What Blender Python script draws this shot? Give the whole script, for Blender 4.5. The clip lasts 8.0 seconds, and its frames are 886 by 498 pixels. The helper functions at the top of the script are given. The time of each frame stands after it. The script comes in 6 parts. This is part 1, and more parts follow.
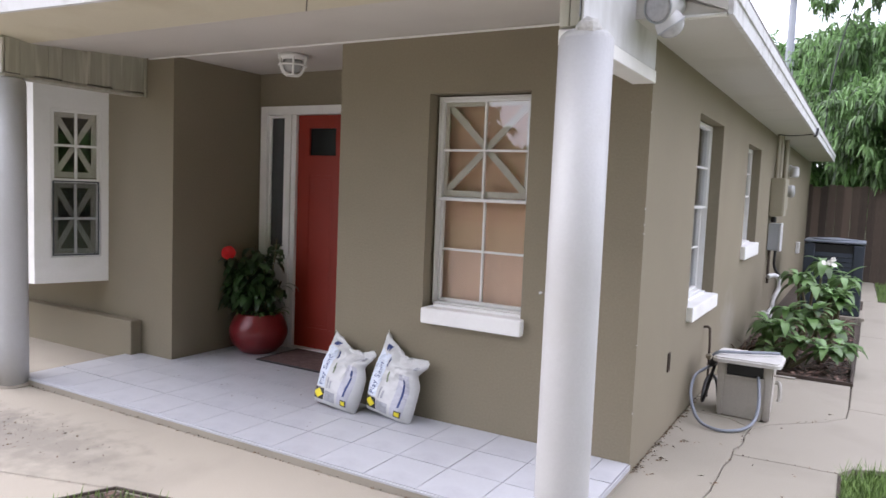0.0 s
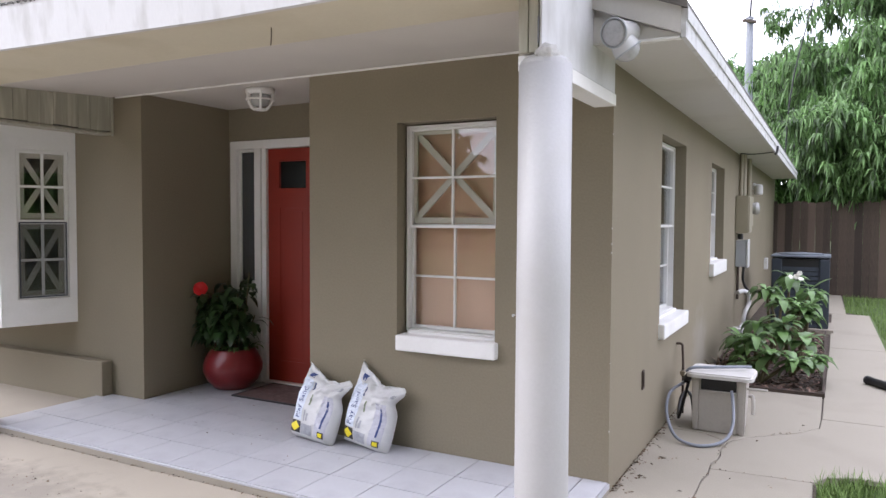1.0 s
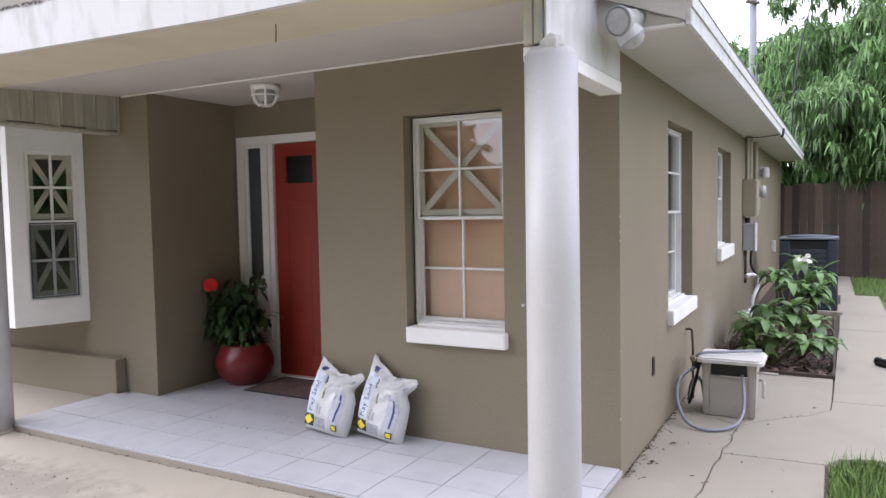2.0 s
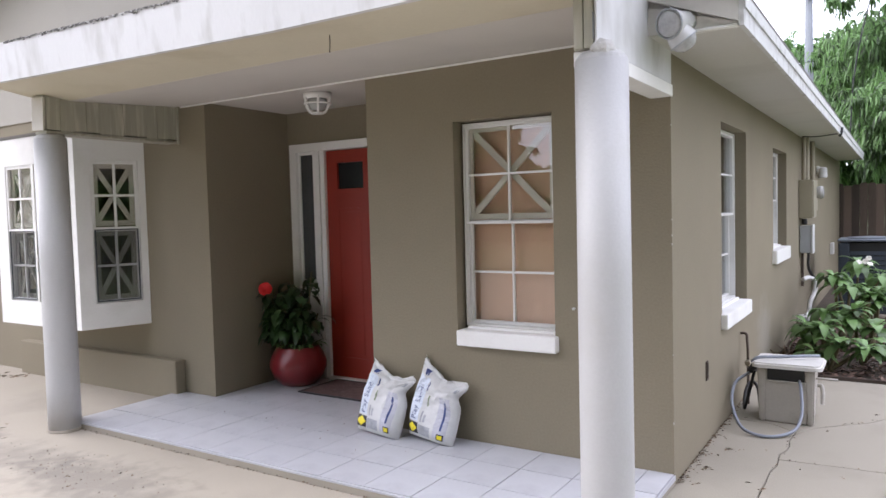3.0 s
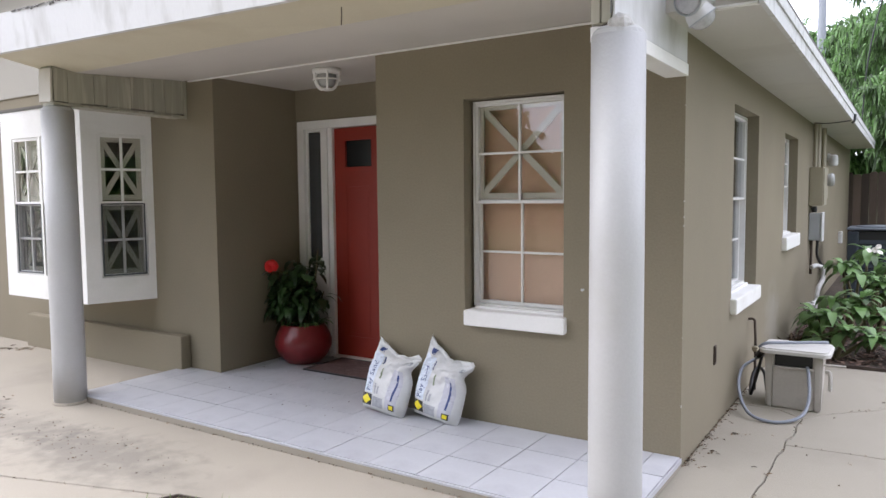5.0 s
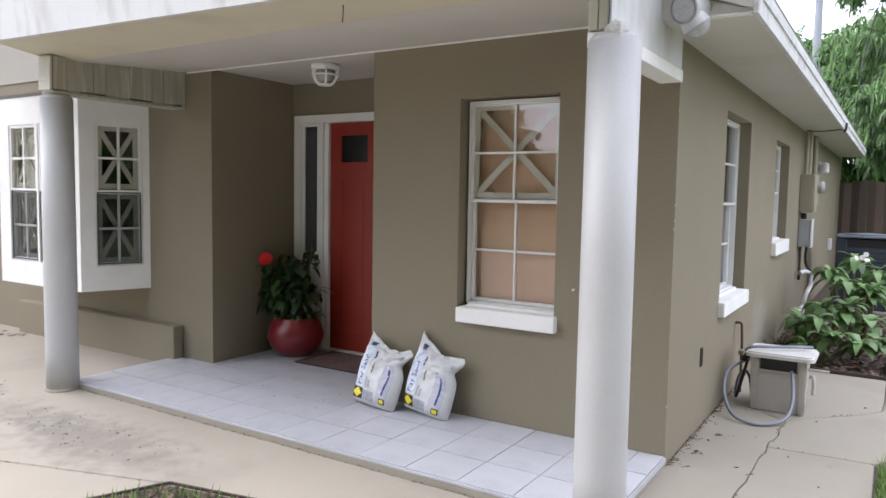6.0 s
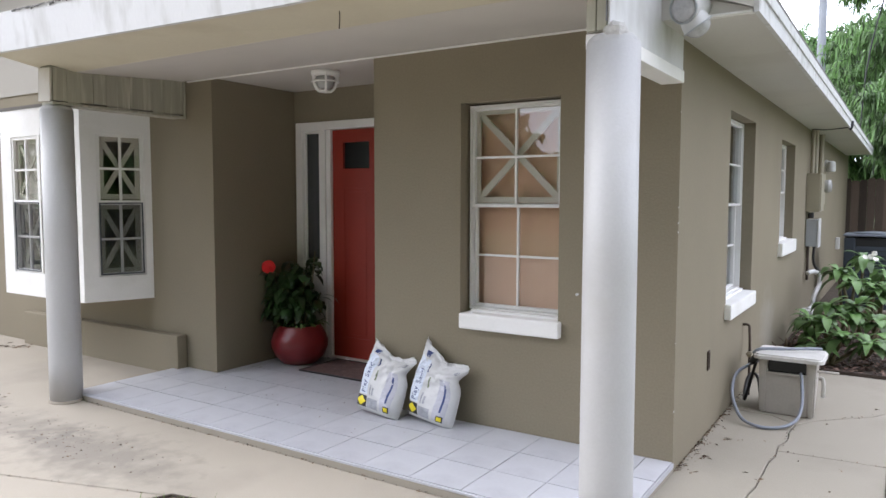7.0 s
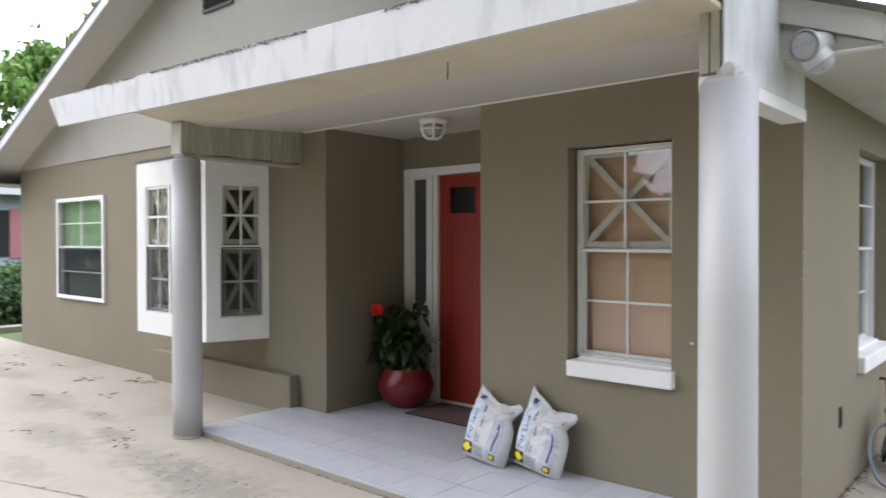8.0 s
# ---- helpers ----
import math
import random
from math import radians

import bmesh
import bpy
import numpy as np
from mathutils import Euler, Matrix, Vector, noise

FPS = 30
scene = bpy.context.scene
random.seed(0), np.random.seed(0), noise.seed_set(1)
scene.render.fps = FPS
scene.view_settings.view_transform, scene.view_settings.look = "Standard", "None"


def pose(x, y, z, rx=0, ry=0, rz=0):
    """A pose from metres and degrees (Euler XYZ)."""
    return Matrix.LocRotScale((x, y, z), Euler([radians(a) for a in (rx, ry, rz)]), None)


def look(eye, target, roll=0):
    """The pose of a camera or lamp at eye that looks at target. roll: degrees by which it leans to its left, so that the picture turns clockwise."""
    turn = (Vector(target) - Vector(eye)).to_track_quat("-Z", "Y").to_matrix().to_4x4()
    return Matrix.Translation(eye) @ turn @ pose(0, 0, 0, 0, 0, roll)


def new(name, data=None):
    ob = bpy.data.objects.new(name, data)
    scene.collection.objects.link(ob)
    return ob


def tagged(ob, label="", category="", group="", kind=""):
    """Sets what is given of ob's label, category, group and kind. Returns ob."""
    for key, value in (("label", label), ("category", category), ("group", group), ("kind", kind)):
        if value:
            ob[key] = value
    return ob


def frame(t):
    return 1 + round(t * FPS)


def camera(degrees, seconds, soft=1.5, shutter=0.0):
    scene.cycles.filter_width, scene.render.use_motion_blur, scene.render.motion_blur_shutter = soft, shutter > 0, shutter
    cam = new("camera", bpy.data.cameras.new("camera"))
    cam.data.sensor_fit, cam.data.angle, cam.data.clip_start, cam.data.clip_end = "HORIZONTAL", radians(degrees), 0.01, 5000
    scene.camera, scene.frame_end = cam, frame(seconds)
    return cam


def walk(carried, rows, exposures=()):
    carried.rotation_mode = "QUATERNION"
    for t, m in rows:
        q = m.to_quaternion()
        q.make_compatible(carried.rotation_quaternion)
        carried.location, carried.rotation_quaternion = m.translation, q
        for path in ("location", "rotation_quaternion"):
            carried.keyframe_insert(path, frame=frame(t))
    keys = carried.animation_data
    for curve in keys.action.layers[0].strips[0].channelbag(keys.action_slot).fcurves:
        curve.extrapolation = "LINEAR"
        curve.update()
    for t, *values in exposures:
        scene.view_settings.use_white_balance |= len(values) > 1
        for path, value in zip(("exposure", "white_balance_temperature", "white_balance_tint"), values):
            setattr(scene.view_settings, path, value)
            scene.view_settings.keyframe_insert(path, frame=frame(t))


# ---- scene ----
cam = camera(63.3, 8.0, shutter=0.5)
PATH = [
    (0, (0.994, -3.82, 1.451), (-0.007, -2.097, 1.284), 2.3),
    (0.5, (0.989, -3.834, 1.527), (0.041, -2.081, 1.362), 1.8),
    (1, (1.029, -3.836, 1.433), (0.083, -2.075, 1.35), 0.3),
    (1.2, (1.016, -3.832, 1.428), (0.065, -2.075, 1.339), 0.6),
    (2.3, (1.037, -3.901, 1.451), (0.06, -2.159, 1.341), -1.9),
    (2.5, (1.051, -3.936, 1.429), (0.045, -2.21, 1.341), -1.9),
    (3, (1.029, -3.906, 1.453), (-0.043, -2.221, 1.354), -1.5),
    (3.5, (1.023, -3.918, 1.424), (-0.05, -2.236, 1.29), -0.9),
    (4, (1.021, -3.917, 1.423), (-0.086, -2.258, 1.276), -0.9),
    (4.2, (1.018, -3.898, 1.407), (-0.088, -2.238, 1.264), -0.7),
    (5.3, (0.986, -3.89, 1.424), (-0.083, -2.206, 1.273), -0.3),
    (5.5, (1.01, -3.886, 1.414), (-0.052, -2.199, 1.253), -0.0),
    (6, (1.013, -3.945, 1.428), (-0.05, -2.258, 1.275), 1.0),
    (6.3, (1.0, -3.902, 1.429), (-0.118, -2.252, 1.257), 0.9),
    (6.5, (1.004, -3.916, 1.413), (-0.107, -2.259, 1.265), 0.4),
    (7, (1.017, -3.898, 1.435), (-0.062, -2.221, 1.294), 0.1),
    (7.3, (1.015, -3.912, 1.452), (-0.081, -2.246, 1.294), 1.4),
    (7.5, (0.995, -3.931, 1.46), (-0.193, -2.327, 1.323), 0.8),
    (7.7, (1.009, -3.905, 1.447), (-0.233, -2.338, 1.396), 0.4),
    (8, (1.007, -3.898, 1.457), (-0.308, -2.391, 1.431), -0.1),
]
EXPOSURE = [(0, 0.12, 6400, 13.5), (2.5, 0.11, 6400, 13), (4, 0.06, 6450, 11), (7, 0.04, 6400, 8.5), (8, -0.08, 6400, 7.5)]
walk(cam, [(t, look(eye, target, roll)) for t, eye, target, roll in PATH], EXPOSURE)

# ---------------------------------------------------------------- world, sun
world = bpy.data.worlds.new("world")
scene.world = world
world.use_nodes = True
wn, wl = world.node_tree.nodes, world.node_tree.links
CLOUD_LOW, CLOUD_HIGH = 22.0, 26.0
sky = wn.new("ShaderNodeTexSky")
sky.sky_type = "NISHITA"
sky.sun_disc = False
sky.sun_elevation = radians(42)
sky.sun_rotation = radians(254)
sky.air_density, sky.dust_density, sky.ozone_density = 1.0, 4.0, 1.0
# a closed white cloud cover over the blue, a little brighter overhead
coord, split = wn.new("ShaderNodeTexCoord"), wn.new("ShaderNodeSeparateXYZ")
wl.new(coord.outputs["Generated"], split.inputs[0])
rise = wn.new("ShaderNodeMapRange")
rise.inputs["From Min"].default_value, rise.inputs["From Max"].default_value = 0.0, 1.0
rise.inputs["To Min"].default_value, rise.inputs["To Max"].default_value = CLOUD_LOW, CLOUD_HIGH
wl.new(split.outputs["Z"], rise.inputs["Value"])
tone = wn.new("ShaderNodeMixRGB")
tone.blend_type = "MULTIPLY"
tone.inputs[0].default_value = 1.0
tone.inputs[2].default_value = (0.985, 1.0, 1.16, 1)
wl.new(rise.outputs[0], tone.inputs[1])
cloud = wn.new("ShaderNodeMixRGB")
cloud.inputs[0].default_value = 0.85
wl.new(sky.outputs[0], cloud.inputs[1])
wl.new(tone.outputs[0], cloud.inputs[2])
wl.new(cloud.outputs[0], wn["Background"].inputs[0])
wn["Background"].inputs[1].default_value = 0.15

sun = new("sun", bpy.data.lights.new("sun", "SUN"))
sun.data.energy, sun.data.angle, sun.data.color = 2.0, radians(50), (1.0, 0.97, 0.93)
sun.matrix_world = look((-5.6, -1.6, 5.2), (0, 0, 0))


# ---------------------------------------------------------------- materials
def mat(name, color, rough=0.7, vary=0.12, big=1.2, fine=40.0, bump=0.15, metal=0.0, dirt=None, dirt_amount=0.0, dirt_scale=2.0, spec=0.5, per_piece=0.0, stretch=(1, 1, 1), per_island=0.0):
    """A surface with variation at two scales, fine relief, and stains with a shape of their own."""
    m = bpy.data.materials.new(name)
    m.use_nodes = True
    n, l = m.node_tree.nodes, m.node_tree.links
    b = n["Principled BSDF"]
    b.inputs["Roughness"].default_value = rough
    b.inputs["Metallic"].default_value = metal
    b.inputs["Specular IOR Level"].default_value = spec
    co = n.new("ShaderNodeTexCoord")
    mp = n.new("ShaderNodeMapping")
    mp.inputs["Scale"].default_value = stretch
    l.new(co.outputs["Object"], mp.inputs[0])

    def noise_at(scale, detail=5.0):
        t = n.new("ShaderNodeTexNoise")
        t.inputs["Scale"].default_value = scale
        t.inputs["Detail"].default_value = detail
        l.new(mp.outputs[0], t.inputs["Vector"])
        return t

    a, f = noise_at(big), noise_at(fine)
    mixed = n.new("ShaderNodeMath")
    mixed.operation = "MULTIPLY_ADD"
    l.new(f.outputs["Fac"], mixed.inputs[0])
    mixed.inputs[1].default_value = 0.5
    half = n.new("ShaderNodeMath")
    half.operation = "MULTIPLY"
    l.new(a.outputs["Fac"], half.inputs[0])
    half.inputs[1].default_value = 0.5
    l.new(half.outputs[0], mixed.inputs[2])
    value = mixed.outputs[0]
    for amount, node_type, out in ((per_piece, "ShaderNodeObjectInfo", "Random"), (per_island, "ShaderNodeNewGeometry", "Random Per Island")):
        if amount:
            info = n.new(node_type)
            add = n.new("ShaderNodeMath")
            add.operation = "MULTIPLY_ADD"
            l.new(info.outputs[out], add.inputs[0])
            add.inputs[1].default_value = amount
            l.new(value, add.inputs[2])
            sub = n.new("ShaderNodeMath")
            sub.operation = "SUBTRACT"
            l.new(add.outputs[0], sub.inputs[0])
            sub.inputs[1].default_value = amount / 2
            value = sub.outputs[0]
    ramp = n.new("ShaderNodeValToRGB")
    ramp.color_ramp.elements[0].position, ramp.color_ramp.elements[1].position = 0.25, 0.75
    ramp.color_ramp.elements[0].color = (*[c * (1 - vary) for c in color], 1)
    ramp.color_ramp.elements[1].color = (*[min(1, c * (1 + vary)) for c in color], 1)
    l.new(value, ramp.inputs[0])
    out = ramp.outputs[0]
    if dirt:
        d = noise_at(dirt_scale, 9.0)
        r2 = n.new("ShaderNodeValToRGB")
        r2.color_ramp.elements[0].position, r2.color_ramp.elements[1].position = 0.52, 0.72
        r2.color_ramp.elements[1].color = (dirt_amount, dirt_amount, dirt_amount, 1)
        l.new(d.outputs["Fac"], r2.inputs[0])
        mx = n.new("ShaderNodeMixRGB")
        mx.inputs[2].default_value = (*dirt, 1)
        l.new(r2.outputs[0], mx.inputs[0])
        l.new(out, mx.inputs[1])
        out = mx.outputs[0]
    l.new(out, b.inputs["Base Color"])
    if bump:
        bp = n.new("ShaderNodeBump")
        bp.inputs["Strength"].default_value = bump
        bp.inputs["Distance"].default_value = 0.01
        l.new(f.outputs["Fac"], bp.inputs["Height"])
        l.new(bp.outputs[0], b.inputs["Normal"])
    return m


def glass_mat(name, tint=(0.97, 0.975, 0.97), rough=0.0):
    """Thin window glass: mostly clear, with a mirror's gloss that grows at a slant."""
    m = bpy.data.materials.new(name)
    m.use_nodes = True
    n, l = m.node_tree.nodes, m.node_tree.links
    n.remove(n["Principled BSDF"])
    clear, gloss, mix, fr = n.new("ShaderNodeBsdfTransparent"), n.new("ShaderNodeBsdfGlossy"), n.new("ShaderNodeMixShader"), n.new("ShaderNodeLayerWeight")
    clear.inputs[0].default_value = (*tint, 1)
    gloss.inputs["Roughness"].default_value = rough
    power, share = n.new("ShaderNodeMath"), n.new("ShaderNodeMath")
    power.operation, share.operation = "POWER", "MULTIPLY_ADD"
    l.new(fr.outputs["Facing"], power.inputs[0])
    power.inputs[1].default_value = 5.0
    l.new(power.outputs[0], share.inputs[0])
    share.inputs[1].default_value, share.inputs[2].default_value = 0.94, 0.05
    l.new(share.outputs[0], mix.inputs[0])
    l.new(clear.outputs[0], mix.inputs[1])
    l.new(gloss.outputs[0], mix.inputs[2])
    l.new(mix.outputs[0], n["Material Output"].inputs[0])
    return m


STUCCO = mat("taupe_stucco", (0.222, 0.19, 0.132), 0.85, 0.12, 1.1, 80, 0.2, dirt=(0.18, 0.154, 0.111), dirt_amount=0.35, dirt_scale=0.9)
SIDING = mat("pale_gable_paint", (0.363, 0.339, 0.292), 0.75, 0.05, 0.9, 60, 0.1, dirt=(0.267, 0.248, 0.21), dirt_amount=0.3, dirt_scale=1.5)
TRIM = mat("white_trim_paint", (0.815, 0.805, 0.784), 0.5, 0.04, 2, 60, 0.08, dirt=(0.522, 0.502, 0.44), dirt_amount=0.25, dirt_scale=3)
FASCIA = mat("weathered_white_fascia", (0.615, 0.615, 0.615), 0.5, 0.05, 2, 60, 0.08, dirt=(0.364, 0.356, 0.332), dirt_amount=0.6, dirt_scale=5, stretch=(1.6, 1, 0.5))
FRAMEW = mat("white_aluminium_frame", (0.707, 0.698, 0.678), 0.4, 0.04, 2, 60, 0.04, dirt=(0.465, 0.446, 0.416), dirt_amount=0.3, dirt_scale=5)
MORTAR = mat("rough_grey_mortar", (0.5, 0.49, 0.47), 0.9, 0.2, 8, 70, 0.6, dirt=(0.28, 0.27, 0.25), dirt_amount=0.6, dirt_scale=25)
FLAKING = mat("flaking_white_eave_board", (0.6, 0.6, 0.6), 0.6, 0.1, 6, 60, 0.2, dirt=(0.3, 0.29, 0.27), dirt_amount=0.75, dirt_scale=9)
IVORY = mat("ivory_board_paint", (0.595, 0.57, 0.51), 0.6, 0.05, 1.5, 50, 0.06, dirt=(0.425, 0.391, 0.323), dirt_amount=0.35, dirt_scale=4)
CREAM = mat("cream_soffit_paint", (0.576, 0.532, 0.405), 0.6, 0.05, 1.5, 50, 0.06, dirt=(0.437, 0.383, 0.261), dirt_amount=0.4, dirt_scale=2)
CEILP = mat("porch_ceiling_paint", (0.568, 0.538, 0.49), 0.7, 0.04, 1.0, 70, 0.1, dirt=(0.43, 0.404, 0.378), dirt_amount=0.25, dirt_scale=1.3)
EAVE = mat("eave_soffit_paint", (0.54, 0.522, 0.486), 0.7, 0.05, 1.0, 60, 0.1, dirt=(0.378, 0.36, 0.324), dirt_amount=0.3, dirt_scale=2)
COLUMN = mat("white_column_paint", (0.453, 0.45, 0.447), 0.45, 0.05, 2.5, 80, 0.12, dirt=(0.393, 0.378, 0.347), dirt_amount=0.35, dirt_scale=5)
PANEL = mat("beige_header_siding", (0.352, 0.339, 0.273), 0.6, 0.14, 9, 60, 0.1, dirt=(0.546, 0.519, 0.431), dirt_amount=0.75, dirt_scale=24, stretch=(1, 1, 0.08), per_piece=0.12)
CONCRETE = mat("old_concrete", (0.334, 0.297, 0.242), 0.85, 0.1, 0.9, 120, 0.25, dirt=(0.184, 0.164, 0.137), dirt_amount=0.45, dirt_scale=1.1)


def add_stain(m, centre, size, color, amount, scale):
    """A weathered patch of its own shape: a ragged spot about one place."""
    n, l = m.node_tree.nodes, m.node_tree.links
    b = n["Principled BSDF"]
    source = b.inputs["Base Color"].links[0].from_socket
    co, mp, ln = n.new("ShaderNodeTexCoord"), n.new("ShaderNodeMapping"), n.new("ShaderNodeVectorMath")
    mp.vector_type = "TEXTURE"
    mp.inputs["Location"].default_value, mp.inputs["Scale"].default_value = centre, size
    l.new(co.outputs["Object"], mp.inputs[0])
    ln.operation = "LENGTH"
    l.new(mp.outputs[0], ln.inputs[0])
    t = n.new("ShaderNodeTexNoise")
    t.inputs["Scale"].default_value, t.inputs["Detail"].default_value = scale, 10.0
    l.new(co.outputs["Object"], t.inputs["Vector"])
    sub = n.new("ShaderNodeMath")
    sub.operation = "MULTIPLY_ADD"
    l.new(t.outputs["Fac"], sub.inputs[0])
    sub.inputs[1].default_value = -2.2
    l.new(ln.outputs["Value"], sub.inputs[2])
    rng = n.new("ShaderNodeMapRange")
    rng.inputs["From Min"].default_value, rng.inputs["From Max"].default_value = -0.7, 0.1
    rng.inputs["To Min"].default_value, rng.inputs["To Max"].default_value = amount, 0.0
    l.new(sub.outputs[0], rng.inputs["Value"])
    mx = n.new("ShaderNodeMixRGB")
    mx.inputs[2].default_value = (*color, 1)
    l.new(rng.outputs[0], mx.inputs[0])
    l.new(source, mx.inputs[1])
    l.new(mx.outputs[0], b.inputs["Base Color"])
    return m


# worn patches of grime on the drive, about the drive's own middle (-4, -3)
add_stain(STUCCO, (0.0, 3.1, 0.3), (0.5, 0.45, 0.32), (0.33, 0.31, 0.27), 0.4, 5.0)
for c_, s_, a_ in (((1.05, 1.45, 0.05), (0.75, 0.3, 0.5), 0.8), ((0.3, 1.5, 0.05), (0.5, 0.2, 0.5), 0.55), ((-0.55, 1.6, 0.05), (0.28, 0.13, 0.5), 0.75), ((-0.9, 1.3, 0.05), (0.6, 0.2, 0.5), 0.6), ((-2.4, 1.75, 0.05), (0.9, 0.2, 0.5), 0.5), ((-1.25, 1.8, 0.05), (0.3, 0.1, 0.5), 0.6), ((-4.2, 2.0, 0.05), (0.8, 0.2, 0.5), 0.45), ((-1.9, 0.9, 0.05), (0.6, 0.2, 0.5), 0.45), ((-0.2, 0.85, 0.05), (0.5, 0.14, 0.5), 0.45)):
    add_stain(CONCRETE, c_, s_, (0.13, 0.118, 0.105), a_ * 0.62, 9.0)
WALK = mat("pale_walk_concrete", (0.294, 0.266, 0.215), 0.85, 0.1, 0.9, 120, 0.25, dirt=(0.201, 0.178, 0.143), dirt_amount=0.4, dirt_scale=1.4)
TILE = mat("white_floor_tile", (0.464, 0.469, 0.496), 0.35, 0.05, 3, 40, 0.05, dirt=(0.341, 0.341, 0.372), dirt_amount=0.6, dirt_scale=3.5, per_piece=0.25)
GROUT = mat("pale_grout", (0.352, 0.352, 0.37), 0.9, 0.15, 3, 90, 0.2)
# Joints turn darker about one spot near the floor's right end.
add_stain(GROUT, (1.3, -0.3, 0.0), (1.1, 0.9, 1.0), (0.1, 0.09, 0.085), 0.85, 4.0)
GREYMETAL_STRAP = mat("dull_steel_strap", (0.2, 0.2, 0.21), 0.45, 0.2, 8, 60, 0.05, metal=0.6)
RED = mat("red_door_paint", (0.27, 0.024, 0.011), 0.42, 0.06, 2, 50, 0.06, dirt=(0.222, 0.023, 0.011), dirt_amount=0.4, dirt_scale=3)
# Near-black that puts the shade of unlit rooms into the colour.
DARK = mat("dark_interior_shade", (0.02, 0.02, 0.02), 0.9, 0.2, 2, 30, 0.0)
GLASSDARK = mat("dark_door_glass", (0.012, 0.013, 0.015), 0.25, 0.1, 3, 60, 0.02)
SCREEN = mat("dark_insect_screen", (0.05, 0.055, 0.065), 0.6, 0.1, 3, 200, 0.1)
LATTICE = mat("pale_lattice_boards", (0.52, 0.484, 0.419), 0.6, 0.06, 3, 50, 0.05)
BLIND = mat("tan_paper_blind", (0.574, 0.369, 0.254), 0.8, 0.12, 2, 50, 0.05, dirt=(0.574, 0.377, 0.197), dirt_amount=0.6, dirt_scale=2.5, stretch=(1, 1, 0.6))
# Green that paints the reflection of trees in the left window's glass.
TREEGREEN = mat("tree_reflection_green", (0.27, 0.4, 0.22), 0.85, 0.35, 3, 30, 0.1, stretch=(4, 4, 0.3))
# Dark grey with upright streaks, for the sheet behind the sidelight glass.
GREYBACK = mat("grey_streaked_backing", (0.075, 0.082, 0.09), 0.8, 0.3, 3, 30, 0.1, stretch=(9, 9, 0.3))
# Grey-blue that paints the sky's reflection in a side window.
SKYGREY = mat("sky_reflection_grey_blue", (0.3, 0.34, 0.4), 0.85, 0.2, 3, 30, 0.1, stretch=(4, 4, 0.3))
CURTAIN = mat("pale_curtain", (0.8, 0.76, 0.69), 0.85, 0.15, 3, 30, 0.1, stretch=(4, 4, 0.3))
SHINGLE = mat("grey_shingle", (0.13, 0.12, 0.11), 0.9, 0.25, 3, 60, 0.4)
FENCE = mat("weathered_fence_wood", (0.078, 0.056, 0.042), 0.85, 0.5, 1.5, 25, 0.35, dirt=(0.06, 0.041, 0.031), dirt_amount=0.6, dirt_scale=3, per_piece=0.6, stretch=(4, 4, 0.35))
LAWN = mat("lawn_ground", (0.075, 0.115, 0.032), 0.9, 0.5, 0.6, 30, 0.5, dirt=(0.09, 0.085, 0.045), dirt_amount=0.5, dirt_scale=1.2)
GRASS = mat("lawn_grass", (0.14, 0.22, 0.055), 0.7, 0.35, 2, 60, 0.3, per_island=0.6)


def leafy(m, amount=0.4):
    """Lets light through a thin leaf."""
    n, l = m.node_tree.nodes, m.node_tree.links
    b = n["Principled BSDF"]
    t, mix = n.new("ShaderNodeBsdfTranslucent"), n.new("ShaderNodeMixShader")
    mix.inputs[0].default_value = amount
    source = b.inputs["Base Color"].links[0].from_socket
    l.new(source, t.inputs[0])
    l.new(b.outputs[0], mix.inputs[1])
    l.new(t.outputs[0], mix.inputs[2])
    l.new(mix.outputs[0], n["Material Output"].inputs[0])
    return m


LEAF_A = leafy(mat("long_tree_leaf", (0.135, 0.235, 0.085), 0.45, 0.8, 0.75, 3, 0.0, per_island=0.5), 0.45)
LEAF_B = leafy(mat("broad_tree_leaf", (0.1, 0.2, 0.06), 0.5, 0.45, 0.5, 8, 0.0, per_island=0.8))
LEAF_C = leafy(mat("light_broad_leaf", (0.19, 0.32, 0.085), 0.5, 0.5, 0.5, 8, 0.0, per_island=0.6))
HEDGE = leafy(mat("dark_hedge_leaf", (0.05, 0.11, 0.035), 0.5, 0.5, 0.8, 8, 0.0, per_island=0.6), 0.3)
BARK = mat("tree_bark", (0.12, 0.09, 0.07), 0.9, 0.3, 3, 25, 0.5)
GRIME = mat("dark_lichen", (0.09, 0.085, 0.08), 0.9, 0.5, 20, 80, 0.3)
GLASS = glass_mat("window_glass")


def screen_mat(name, color, cover):
    """Fine woven mesh: partly open, partly dark thread."""
    m = bpy.data.materials.new(name)
    m.use_nodes = True
    n, l = m.node_tree.nodes, m.node_tree.links
    mix, clear = n.new("ShaderNodeMixShader"), n.new("ShaderNodeBsdfTransparent")
    b = n["Principled BSDF"]
    b.inputs["Base Color"].default_value = (*color, 1)
    b.inputs["Roughness"].default_value = 0.6
    mix.inputs[0].default_value = cover
    l.new(clear.outputs[0], mix.inputs[1])
    l.new(b.outputs[0], mix.inputs[2])
    l.new(mix.outputs[0], n["Material Output"].inputs[0])
    return m


MESH = screen_mat("insect_mesh", (0.014, 0.018, 0.03), 0.2)


# ---------------------------------------------------------------- helpers for meshes
def root_of(ob):
    while ob.parent:
        ob = ob.parent
    return ob


def thing(name, at, label, category, group="", kind=""):
    e = new(name)
    e.location = at
    e.empty_display_size = 0.1
    return tagged(e, label, category, group, kind)


